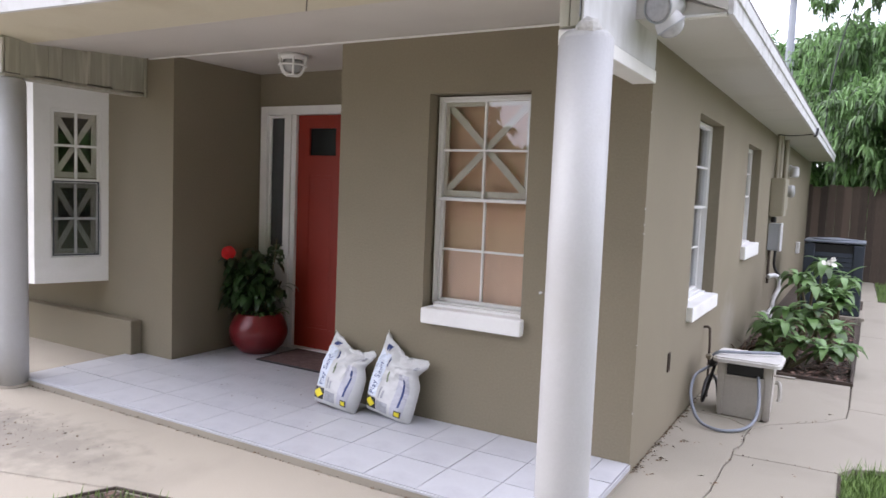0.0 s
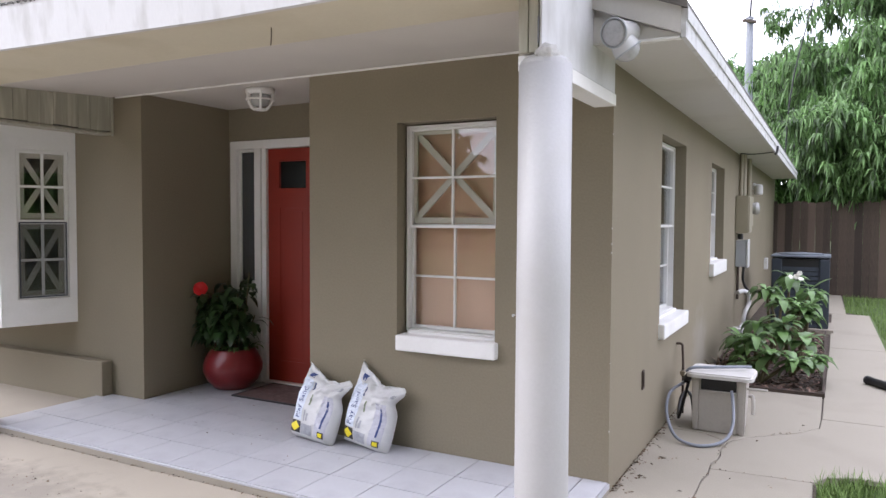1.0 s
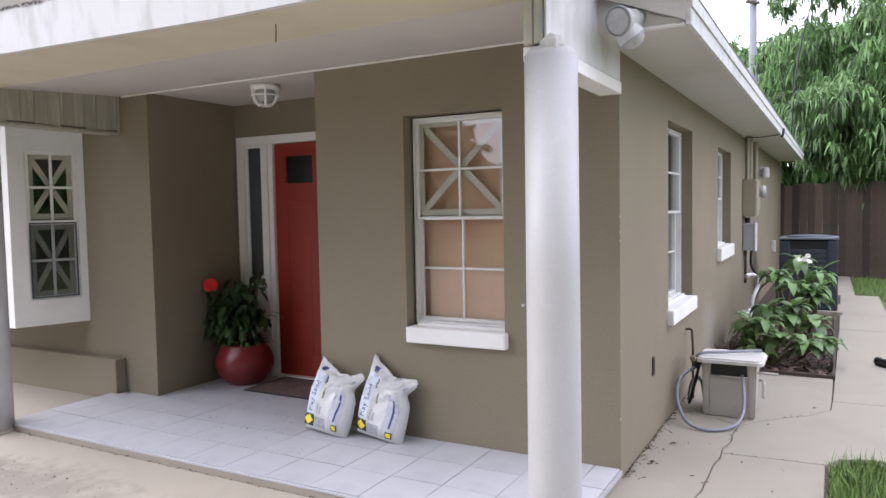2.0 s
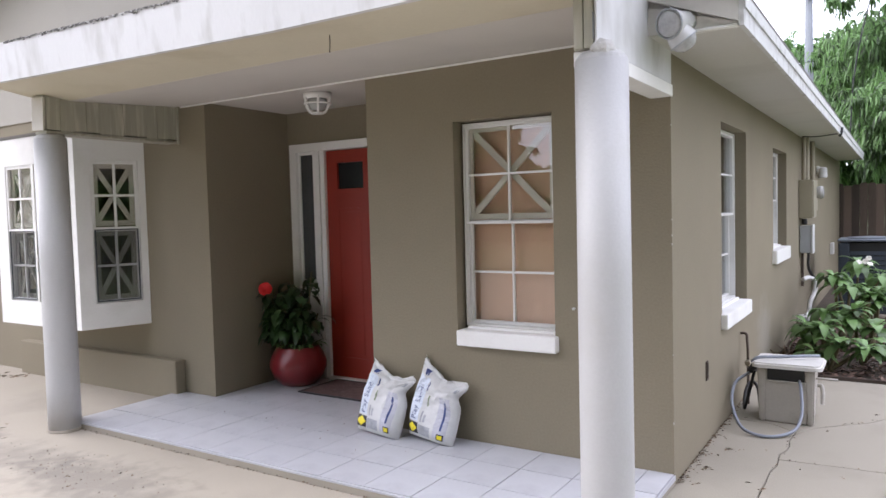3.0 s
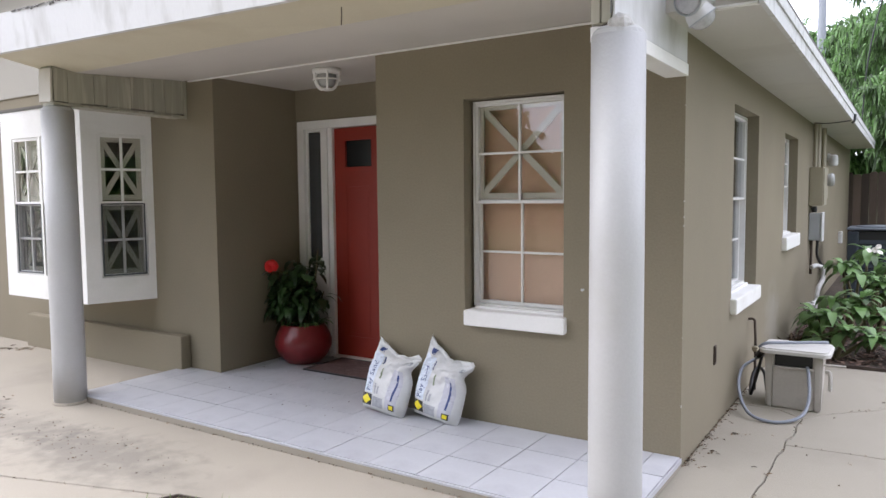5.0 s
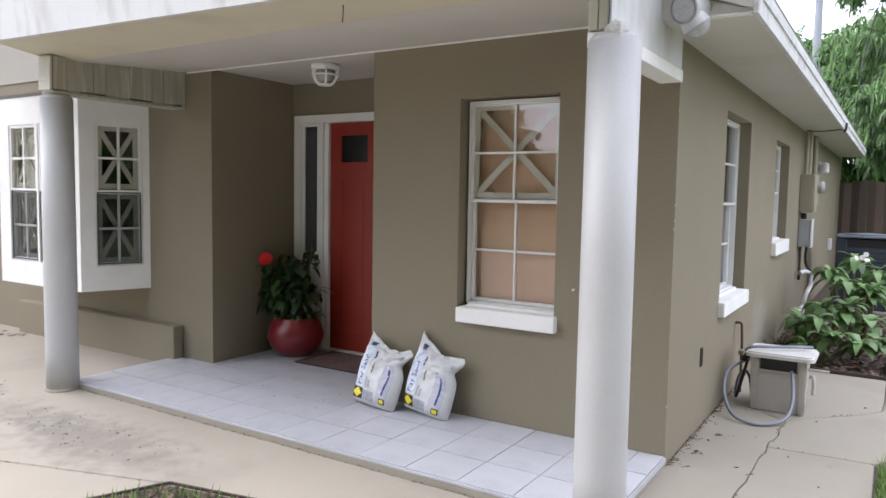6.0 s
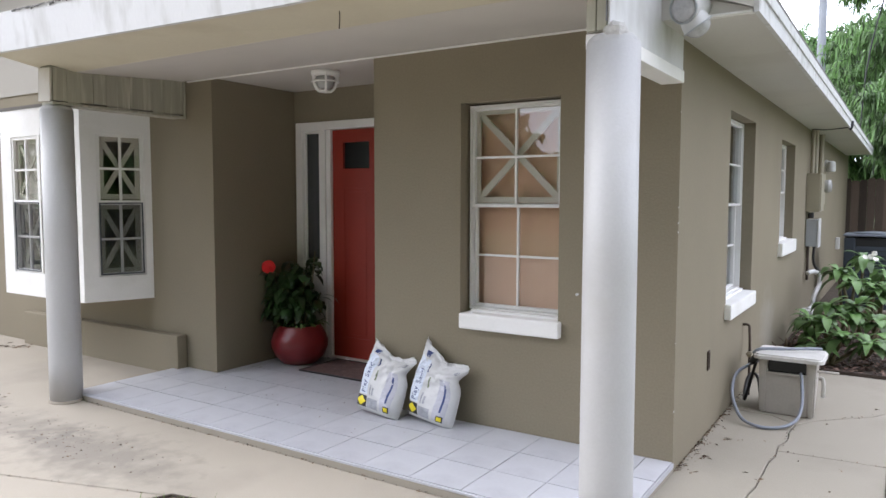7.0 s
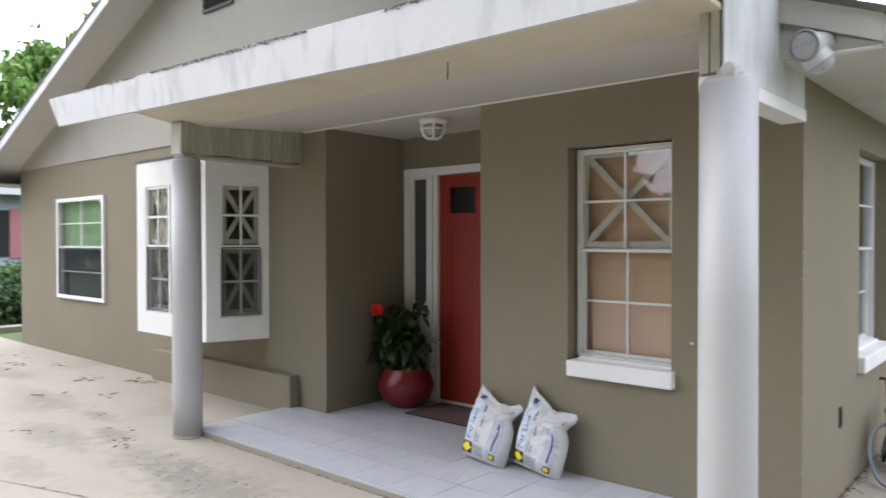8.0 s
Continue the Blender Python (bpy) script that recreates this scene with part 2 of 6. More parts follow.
def part(name, bm, material, parent=None, label="", smooth=False):
    """Links a bmesh, given in world metres, as one mesh object under a thing or a part."""
    if parent:
        bmesh.ops.translate(bm, vec=-Vector(root_of(parent).location), verts=bm.verts[:])
    me = bpy.data.meshes.new(name)
    bm.to_mesh(me)
    bm.free()
    me.materials.append(material)
    if smooth:
        for p in me.polygons:
            p.use_smooth = True
    ob = new(name, me)
    ob.parent = parent
    if label:
        ob["label"] = label
    return ob


def structure(name, bm, material, label, category, smooth=False):
    return tagged(part(name, bm, material, None, "", smooth), label, category, "", "structure")


def add_box(bm, x0, x1, y0, y1, z0, z1, bevel=0.0, m=None):
    v = [bm.verts.new((x, y, z)) for x in (x0, x1) for y in (y0, y1) for z in (z0, z1)]
    fs = [bm.faces.new([v[i] for i in q]) for q in ((0, 1, 3, 2), (4, 6, 7, 5), (0, 4, 5, 1), (2, 3, 7, 6), (0, 2, 6, 4), (1, 5, 7, 3))]
    if bevel:
        es = {e for f in fs for e in f.edges}
        r = bmesh.ops.bevel(bm, geom=list(es), offset=bevel, segments=2, affect="EDGES", profile=0.6)
        v = list({w for f in r["faces"] for w in f.verts} | {w for w in v if w.is_valid})
    if m:
        bmesh.ops.transform(bm, matrix=m, verts=v)
    return v


def box(x0, x1, y0, y1, z0, z1, bevel=0.0):
    bm = bmesh.new()
    add_box(bm, x0, x1, y0, y1, z0, z1, bevel)
    return bm


def prism(points, depth, axis="y"):
    """A polygon, given in the plane across an axis, pushed along that axis. depth: (from, to)."""
    bm = bmesh.new()
    put = {"y": lambda p, d: (p[0], d, p[1]), "z": lambda p, d: (p[0], p[1], d), "x": lambda p, d: (d, p[0], p[1])}[axis]
    a = [bm.verts.new(put(p, depth[0])) for p in points]
    b = [bm.verts.new(put(p, depth[1])) for p in points]
    bm.faces.new(a)
    bm.faces.new(b[::-1])
    k = len(points)
    for i in range(k):
        bm.faces.new((a[i], b[i], b[(i + 1) % k], a[(i + 1) % k]))
    bmesh.ops.recalc_face_normals(bm, faces=bm.faces[:])
    return bm


def wall_bm(u0, u1, z0, z1, thick, holes=(), m=None):
    """A wall in the u-z plane, w from 0 back to -thick, with openings (u0, u1, z0, z1) right through it."""
    us = sorted({u0, u1, *[h[0] for h in holes], *[h[1] for h in holes]})
    zs = sorted({z0, z1, *[h[2] for h in holes], *[h[3] for h in holes]})
    solid = {}
    for i in range(len(us) - 1):
        for j in range(len(zs) - 1):
            cu, cz = (us[i] + us[i + 1]) / 2, (zs[j] + zs[j + 1]) / 2
            solid[i, j] = not any(h[0] < cu < h[1] and h[2] < cz < h[3] for h in holes)
    bm = bmesh.new()
    vs = {}

    def v(i, j, k):
        if (i, j, k) not in vs:
            vs[i, j, k] = bm.verts.new((us[i], -thick * k, zs[j]))
        return vs[i, j, k]

    for (i, j), s in solid.items():
        if not s:
            continue
        bm.faces.new((v(i, j, 0), v(i + 1, j, 0), v(i + 1, j + 1, 0), v(i, j + 1, 0)))
        bm.faces.new((v(i, j, 1), v(i, j + 1, 1), v(i + 1, j + 1, 1), v(i + 1, j, 1)))
        for (di, dj), a, b in (((-1, 0), (i, j), (i, j + 1)), ((1, 0), (i + 1, j + 1), (i + 1, j)), ((0, -1), (i + 1, j), (i, j)), ((0, 1), (i, j + 1), (i + 1, j + 1))):
            if not solid.get((i + di, j + dj)):
                bm.faces.new((v(*a, 0), v(*b, 0), v(*b, 1), v(*a, 1)))
    bmesh.ops.recalc_face_normals(bm, faces=bm.faces[:])
    if m:
        bmesh.ops.transform(bm, matrix=m, verts=bm.verts[:])
    return bm


def face_frame(origin, u):
    """A matrix for a vertical face: local x runs along u, local y points outward, local z up."""
    ux = Vector((u[0], u[1], 0)).normalized()
    out = Vector((ux.y, -ux.x, 0))
    r = Matrix((ux, out, Vector((0, 0, 1)))).transposed().to_4x4()
    return Matrix.Translation(Vector((origin[0], origin[1], 0))) @ r


FRONT = face_frame((0, 0), (1, 0))
SIDE = face_frame((0, 0), (0, 1))


def tube(points, radius, seg=10, cap=True, radii=None):
    """A round bar along a smooth line of points."""
    bm = bmesh.new()
    ps = [Vector(p) for p in points]
    rings = []
    up = Vector((0.13, 0.21, 1)).normalized()
    for i, p in enumerate(ps):
        d = (ps[min(i + 1, len(ps) - 1)] - ps[max(i - 1, 0)]).normalized()
        side = d.cross(up)
        if side.length < 0.1:
            side = d.cross(Vector((1, 0.2, 0)))
        side.normalize()
        other = side.cross(d)
        r = radii[i] if radii else radius
        rings.append([bm.verts.new(p + r * (math.cos(a) * side + math.sin(a) * other)) for a in [2 * math.pi * k / seg for k in range(seg)]])
        up = other
    for a, b in zip(rings, rings[1:]):
        for k in range(seg):
            bm.faces.new((a[k], a[(k + 1) % seg], b[(k + 1) % seg], b[k]))
    if cap:
        bm.faces.new(rings[0][::-1])
        bm.faces.new(rings[-1])
    bmesh.ops.recalc_face_normals(bm, faces=bm.faces[:])
    return bm


def curve_points(ctrl, n=8):
    """A smooth line through control points."""
    c = [Vector(p) for p in ctrl]
    c = [2 * c[0] - c[1], *c, 2 * c[-1] - c[-2]]
    out = []
    for i in range(1, len(c) - 2):
        for k in range(n):
            t = k / n
            out.append(0.5 * (2 * c[i] + (c[i + 1] - c[i - 1]) * t + (2 * c[i - 1] - 5 * c[i] + 4 * c[i + 1] - c[i + 2]) * t * t + (3 * c[i] - c[i - 1] - 3 * c[i + 1] + c[i + 2]) * t ** 3))
    out.append(c[-2])
    return out


def lathe(profile, at=(0, 0, 0), seg=32):
    """A turned body from (radius, height) pairs."""
    bm = bmesh.new()
    rings = [[bm.verts.new((at[0] + r * math.cos(2 * math.pi * k / seg), at[1] + r * math.sin(2 * math.pi * k / seg), at[2] + z)) for k in range(seg)] for r, z in profile]
    for a, b in zip(rings, rings[1:]):
        for k in range(seg):
            bm.faces.new((a[k], a[(k + 1) % seg], b[(k + 1) % seg], b[k]))
    bm.faces.new(rings[0][::-1])
    bm.faces.new(rings[-1])
    bmesh.ops.recalc_face_normals(bm, faces=bm.faces[:])
    return bm


def join_bm(*bms):
    out = bmesh.new()
    for b in bms:
        me = bpy.data.meshes.new("tmp")
        b.to_mesh(me)
        b.free()
        out.from_mesh(me)
        bpy.data.meshes.remove(me)
    return out


def moved(bm, m):
    bmesh.ops.transform(bm, matrix=m, verts=bm.verts[:])
    return bm


# ---------------------------------------------------------------- plan
GROUND = -0.05          # concrete; the porch floor is 0
CEIL = 2.39
DOOR_Y = 0.93
RECESS_L, RECESS_R = -3.70, -2.05
HOUSE_L, HOUSE_BACK = -10.65, 12.6
SLOPE = 0.39
RIDGE = HOUSE_L / 2
WALL_TOP = 2.47

# ---------------------------------------------------------------- ground
bm = bmesh.new()
bmesh.ops.create_grid(bm, x_segments=40, y_segments=40, size=400)
bmesh.ops.translate(bm, vec=(0, 0, GROUND - 0.05), verts=bm.verts[:])
structure("ground", bm, LAWN, "green lawn that reaches out to the horizon", "ground")

# ---------------------------------------------------------------- walls
FRONT_WIN = (-1.36, -0.685, 0.70, 2.03)
LEFT_WIN = (-9.27, -7.84, 0.69, 2.01)
bm = wall_bm(RECESS_R, 0, -0.12, WALL_TOP, 0.2, [FRONT_WIN], FRONT)
structure("wall_front_right", bm, STUCCO, "taupe stucco front wall with a deep window opening", "wall")
bm = wall_bm(HOUSE_L, RECESS_L, -0.12, WALL_TOP, 0.2, [LEFT_WIN, (-6.02, -4.6, 0.66, 2.1)], FRONT)
structure("wall_front_left", bm, STUCCO, "taupe stucco front wall behind a bay window", "wall")
SIDE_WIN = (1.27, 2.22, 0.70, 2.03)
SIDE_WIN2 = (3.65, 4.62, 1.0, 2.0)
bm = wall_bm(0.2, HOUSE_BACK, -0.12, WALL_TOP, 0.2, [SIDE_WIN, SIDE_WIN2], SIDE)
structure("wall_side", bm, STUCCO, "long taupe stucco side wall with two windows", "wall")
structure("wall_recess_left", box(RECESS_L - 0.2, RECESS_L, 0.2, DOOR_Y + 0.2, -0.12, WALL_TOP), STUCCO, "taupe stucco wall inside the porch recess", "wall")
structure("wall_recess_right", box(RECESS_R, RECESS_R + 0.2, 0.2, DOOR_Y + 0.2, -0.12, WALL_TOP), STUCCO, "taupe stucco return wall of the porch recess", "wall")
bm = wall_bm(RECESS_L, RECESS_R, -0.12, WALL_TOP, 0.2, [(-3.674, -2.26, -0.05, 2.11)], face_frame((0, DOOR_Y), (1, 0)))
structure("wall_door", bm, STUCCO, "taupe stucco wall around the front door", "wall")
structure("wall_back", box(HOUSE_L, 0, HOUSE_BACK, HOUSE_BACK + 0.2, -0.12, WALL_TOP), STUCCO, "taupe stucco back wall", "wall")
structure("wall_left", box(HOUSE_L, HOUSE_L + 0.2, 0.2, HOUSE_BACK, -0.12, WALL_TOP), STUCCO, "taupe stucco far side wall", "wall")
structure("ceiling", box(HOUSE_L + 0.2, -0.2, DOOR_Y + 0.2, HOUSE_BACK, CEIL + 0.01, CEIL + 0.05), DARK, "unlit inner ceiling", "ceiling")
structure("floor", box(HOUSE_L + 0.2, -0.2, DOOR_Y + 0.2, HOUSE_BACK, -0.06, -0.01), DARK, "unlit inner floor", "floor")


def under_roof(x):
    return 2.5 + SLOPE * (min(x - HOUSE_L, -x))


# gable above the walls
g = [(HOUSE_L, WALL_TOP), (0, WALL_TOP), (0, under_roof(0)), (RIDGE, under_roof(RIDGE)), (HOUSE_L, under_roof(HOUSE_L))]
structure("wall_gable", prism(g, (-0.014, 0.19)), SIDING, "pale painted gable wall under the roof", "wall")

# roof with its boxed eaves
OVER, RAKE = 0.42, -0.45
roof = thing("roof", (RIDGE, 6, under_roof(RIDGE)), "low gable roof with white fascia boards", "roof", "", "structure")
for sx in (-1, 1):
    def rx(d):
        return RIDGE + sx * d
    half = -RIDGE
    top = under_roof(RIDGE)
    pts = [(rx(0), top), (rx(half + OVER), top - SLOPE * (half + OVER)), (rx(half + OVER), top - SLOPE * (half + OVER) + 0.05), (rx(0), top + 0.05)]
    part("roof_deck", prism(pts, (RAKE, 12.3)), EAVE, roof)
    pts = [(rx(-0.0), top + 0.055), (rx(half + OVER + 0.03), top - SLOPE * (half + OVER + 0.03) + 0.055), (rx(half + OVER + 0.03), top - SLOPE * (half + OVER + 0.03) + 0.085), (rx(0), top + 0.085)]
    part("shingles", prism(pts, (RAKE - 0.03, 12.3)), SHINGLE, roof)
    z = 2.27
    zt = top - SLOPE * (half + OVER) + 0.05
    part("eave_fascia", box(min(rx(half + OVER), rx(half + OVER + 0.022)), max(rx(half + OVER), rx(half + OVER + 0.022)), RAKE, 12.0, z - 0.015, zt), FLAKING if sx > 0 else FASCIA, roof)
    part("drip_board", box(min(rx(half + OVER + 0.023), rx(half + OVER + 0.031)), max(rx(half + OVER + 0.023), rx(half + OVER + 0.031)), RAKE - 0.004, 12.0, zt - 0.055, zt + 0.004, 0.002), FLAKING, roof)
    x0, x1 = sorted((rx(half + 0.002), rx(half + OVER - 0.002)))
    part("eave_soffit", box(x0, x1, RAKE + 0.05, 12.0, z, z + 0.012), EAVE, roof)
    # closed end of the boxed eave
    pts = [(rx(half - 0.12), z), (rx(half + OVER), z), (rx(half + OVER), zt - 0.01), (rx(half - 0.12), zt - 0.01 + SLOPE * (OVER + 0.12))]
    if sx > 0:
        pts = [(rx(half - 0.12), z), (rx(half + OVER), z), (rx(half + OVER), z + 0.004), (rx(half - 0.12), z + 0.004 + SLOPE * (OVER + 0.12) * 0.8)]
    part("eave_return", prism(pts, (RAKE + 0.012, RAKE + 0.03)), EAVE if sx > 0 else FASCIA, roof)
    if sx > 0:
        pts = [(rx(half - 0.4), top - SLOPE * (half - 0.4) - 0.062), (rx(half + OVER), top - SLOPE * (half + OVER) - 0.062), (rx(half + OVER), top - SLOPE * (half + OVER) + 0.055), (rx(half - 0.4), top - SLOPE * (half - 0.4) + 0.055)]
        part("rake_fascia", prism(pts, (RAKE - 0.012, RAKE + 0.008)), EAVE, roof)
        pts = [(rx(half - 0.12), z + 0.001), (rx(half + OVER - 0.003), z + 0.001), (rx(half + OVER - 0.003), z + 0.06), (rx(half - 0.12), z + 0.06 + SLOPE * (OVER + 0.12))]
        part("return_backing", prism(pts, (RAKE + 0.031, RAKE + 0.04)), EAVE, roof)
        part("soffit_edge", box(rx(half + 0.12), rx(half + OVER - 0.004), RAKE + 0.004, RAKE + 0.049, z - 0.014, z - 0.002, 0.003), TRIM, roof)
    else:
        pts = [(rx(0), top - 0.06), (rx(half + OVER), top - SLOPE * (half + OVER) - 0.06), (rx(half + OVER), top - SLOPE * (half + OVER) + 0.055), (rx(0), top + 0.055)]
        part("rake_fascia", prism(pts, (RAKE - 0.02, RAKE - 0.001)), FASCIA, roof)

# gable vent
vent = thing("gable_vent", (-5.29, -0.03, 3.72), "dark slatted attic vent in the gable wall", "vent")
part("frame", wall_bm(-5.55, -5.03, 3.72, 4.12, 0.03, [(-5.52, -5.06, 3.75, 4.09)], face_frame((0, -0.04), (1, 0))), SHINGLE, vent)
for k in range(6):
    z = 3.765 + k * 0.056
    part("slat", moved(box(-5.52, -5.06, -0.005, 0.005, -0.03, 0.03), Matrix.Translation((0, -0.025, z + 0.01)) @ Matrix.Rotation(radians(35), 4, "X")), DARK, vent)

# ---------------------------------------------------------------- porch
porch = thing("porch_floor", (-2, -0.3, 0), "white square tiles on the porch slab", "floor", "", "structure")
part("slab", join_bm(box(-4.14, 0.0, -0.95, -0.001, -0.12, -0.012), box(RECESS_L + 0.001, RECESS_R - 0.001, 0.0, DOOR_Y + 0.1, -0.12, -0.012)), GROUT, porch)
part("nosing", join_bm(box(-4.146, 0.006, -0.962, -0.951, -0.017, -0.003, 0.003), box(0.001, 0.008, -0.95, -0.003, -0.03, -0.003, 0.002), box(-4.15, -4.141, -0.95, -0.003, -0.02, -0.003, 0.002)), TILE, porch)
part("skirt", join_bm(box(-4.144, 0.004, -0.959, -0.951, -0.1, -0.018, 0.002), box(0.001, 0.006, -0.95, -0.003, -0.1, -0.031, 0.001), box(-4.147, -4.141, -0.95, -0.003, -0.1, -0.021, 0.002)), CONCRETE, porch, "grimy concrete edge under the tiles")

ceil_pts = [(0.0, CEIL), (0.0, CEIL + 0.03), (-0.93, 2.36), (-0.93, 2.33)]
structure("porch_ceiling", prism(ceil_pts, (-4.16, -0.02), "x"), CEILP, "pale painted porch ceiling with a thin white edge strip", "ceiling")
structure("recess_ceiling", box(RECESS_L, RECESS_R, 0.0, DOOR_Y, CEIL + 0.002, CEIL + 0.03), CEILP, "pale painted ceiling inside the recess", "ceiling")
structure("trim_ceiling_edge", box(-3.98, -0.1, -0.016, -0.001, CEIL - 0.014, CEIL - 0.004), TRIM, "thin white strip along the wall under the ceiling", "trim")


def edge_z(x):
    return 2.335 + max(0.0, -1.5 - x) * 0.023


proof = thing("porch_roof", (-3, -1.2, 2.35), "shed porch roof with a stained white fascia and cream soffit", "roof", "", "structure")
FX0, FX1, FY = -5.66, 0.22, -1.42
bm = bmesh.new()
xs = [FX0, -4.2, -1.5, FX1]
rows = [[bm.verts.new((x + (0.15 if x == FX0 and dz < 0.1 else 0), FY - (0.02 if dz else 0), edge_z(x) + dz)) for x in xs] for dz in (0, 0.244)] + [[bm.verts.new((x + (0.15 if x == FX0 and dz < 0.1 else 0), FY + 0.03, edge_z(x) + dz)) for x in xs] for dz in (0.244, 0)]
for a, b in zip(rows, rows[1:] + rows[:1]):
    for i in range(3):
        bm.faces.new((a[i], a[i + 1], b[i + 1], b[i]))
bm.faces.new([r[0] for r in rows])
bm.faces.new([r[-1] for r in rows][::-1])
bmesh.ops.recalc_face_normals(bm, faces=bm.faces[:])
part("fascia", bm, FASCIA, proof, "white fascia board with grey streaks")
bm = bmesh.new()
xs = [-4.22, -3.0, -1.5, 0.0]
lo = [[bm.verts.new((x, y, (edge_z(x) if y < -1 else 2.331) + dz)) for x in xs] for y, dz in ((FY + 0.03, 0.004), (-0.93, 0), (-0.93, 0.02), (FY + 0.03, 0.024))]
for a, b in zip(lo, lo[1:] + lo[:1]):
    for i in range(3):
        bm.faces.new((a[i], a[i + 1], b[i + 1], b[i]))
bm.faces.new([r[0] for r in lo])
bm.faces.new([r[-1] for r in lo][::-1])
bmesh.ops.recalc_face_normals(bm, faces=bm.faces[:])
part("soffit", bm, CREAM, proof, "cream painted soffit boards")
pts = [(FY + 0.028, 2.585), (-0.02, 3.06), (-0.02, 3.074), (FY + 0.028, 2.599)]
bm = prism(pts, (FX0 + 0.01, FX1 + 0.02), "x")
for v in bm.verts:
    v.co.z += edge_z(v.co.x) - 2.36
part("deck", bm, SHINGLE, proof)
# grime and lichen crumbs along the fascia's upper edge
dr = random.Random(71)
vs, fs = [], []
for _ in range(700):
    x = FX0 + 0.3 + (FX1 - FX0 - 0.3) * dr.random() ** 0.8
    if noise.noise(Vector((x * 2.3, 0.4, 0))) < -0.12 or x < -4.6 and dr.random() < 0.7:
        continue
    a, ln, h = dr.uniform(-0.5, 0.5), dr.uniform(0.006, 0.022), dr.uniform(0.003, 0.011)
    z = edge_z(x) + 0.245 - abs(dr.gauss(0, 0.006))
    k = len(vs)
    vs += [(x - ln, FY - 0.0225, z), (x, FY - 0.0245, z - h), (x + ln, FY - 0.0225, z + a * 0.006), (x, FY - 0.012, z + h)]
    fs.append((k, k + 1, k + 2, k + 3))
grime = bpy.data.meshes.new("grime")
grime.from_pydata(vs, [], fs)
grime.materials.append(GRIME)
ob = new("grime", grime)
ob.parent = proof
ob.location = -proof.location
ob["label"] = "dark lichen along the upper edge"


lh = thing("header_left", (-4.1, -0.5, 2.07), "beige header clad in grooved upright siding", "beam", "", "structure")
part("core", box(-4.17, -4.045, -1.1, -0.003, 2.12, 2.36), PANEL, lh)
for k in range(11):
    y = -1.095 + k * 0.0995
    part("siding_board", box(-4.044, -4.03 + 0.003 * math.sin(k * 2.3), y + 0.0006, y + 0.0989, 2.115 - 0.006 * math.sin(k * 1.7), 2.385 if y > -0.5 else 2.345, 0.003), PANEL, lh)
part("bottom_strip", box(-4.175, -4.026, -1.1, -0.003, 2.088, 2.108, 0.004), PANEL, lh)
part("corner_strip", box(-4.029, -4.012, -0.022, -0.003, 2.08, 2.385, 0.004), PANEL, lh)
part("end_board", moved(box(-0.073, 0.073, -0.008, 0.008, -0.115, 0.115, 0.003), Matrix.Translation((-4.1, -1.112, 2.225)) @ Matrix.Rotation(radians(3), 4, "Y")), IVORY, lh, "warped end board")

rh = thing("header_right", (-0.03, -0.5, 2.05), "white boxed header between column and house corner", "beam", "", "structure")
part("core", box(-0.095, 0.0, -1.1, -0.003, 2.1, 2.72), IVORY, rh)
part("outer_panel", box(0.002, 0.013, -1.13, -0.03, 2.1, 2.76, 0.004), FASCIA, rh)
part("bottom_strip", box(-0.1, 0.02, -1.1, -0.03, 2.035, 2.096, 0.004), TRIM, rh)
for x in (-0.09, -0.046):
    part("end_board", box(x, x + 0.04, -1.122, -1.102, 2.1, 2.6, 0.004), PANEL, rh)
part("strap", box(-0.004, 0.0015, -1.137, -1.131, 2.13, 2.235, 0.001), GREYMETAL_STRAP, rh, "thin metal strap on the beam end")


def column(at, label):
    c = thing("porch_column", at, label, "column", "porch columns")
    x, y, z = at
    top = 2.075 - z
    part("shaft", lathe([(0.111, 0.002), (0.111, 0.3), (0.11, 1.2), (0.108, top - 0.02)], at, 40), COLUMN, c, "", True)
    part("cap", lathe([(0.107, top - 0.02), (0.1, top - 0.004), (0.086, top + 0.01), (0.05, top + 0.022)], at, 24), COLUMN, c, "rough mortar on the column's top")
    part("base_ring", lathe([(0.118, 0.0), (0.12, 0.006), (0.113, 0.02)], at, 40), CONCRETE, c, "grimy mortar ring")
    return c


column((-4.11, -1.03, GROUND), "round white painted column on the driveway at the porch corner")
near_column = column((0.0, -1.05, GROUND), "round white painted column beside the white tiles")
bm = lathe([(0.05, -0.006), (0.052, 0.008), (0.046, 0.03), (0.032, 0.046), (0.01, 0.054)], (0, 0, 0), 20)
for v in bm.verts:
    v.co *= 1 + 0.16 * noise.noise(v.co * 38)
    v.co += Vector((0.022, -1.096, 2.078))
part("mortar", bm, MORTAR, near_column, "rough grey mortar lump on the column's top")


# ---------------------------------------------------------------- windows
def bars(m, u0, u1, z0, z1, w, wide, deep):
    """Four bars round an opening, butted, as one mesh."""
    bm = bmesh.new()
    add_box(bm, u0, u0 + wide, w - deep, w, z0, z1, 0.003)
    add_box(bm, u1 - wide, u1, w - deep, w, z0, z1, 0.003)
    add_box(bm, u0 + wide, u1 - wide, w - deep + 0.001, w - 0.001, z0, z0 + wide, 0.003)
    add_box(bm, u0 + wide, u1 - wide, w - deep + 0.001, w - 0.001, z1 - wide, z1, 0.003)
    return moved(bm, m)


def bar(m, u0, u1, w0, w1, z0, z1):
    bm = bmesh.new()
    add_box(bm, u0, u1, w0, w1, z0, z1, 0.002)
    return moved(bm, m)


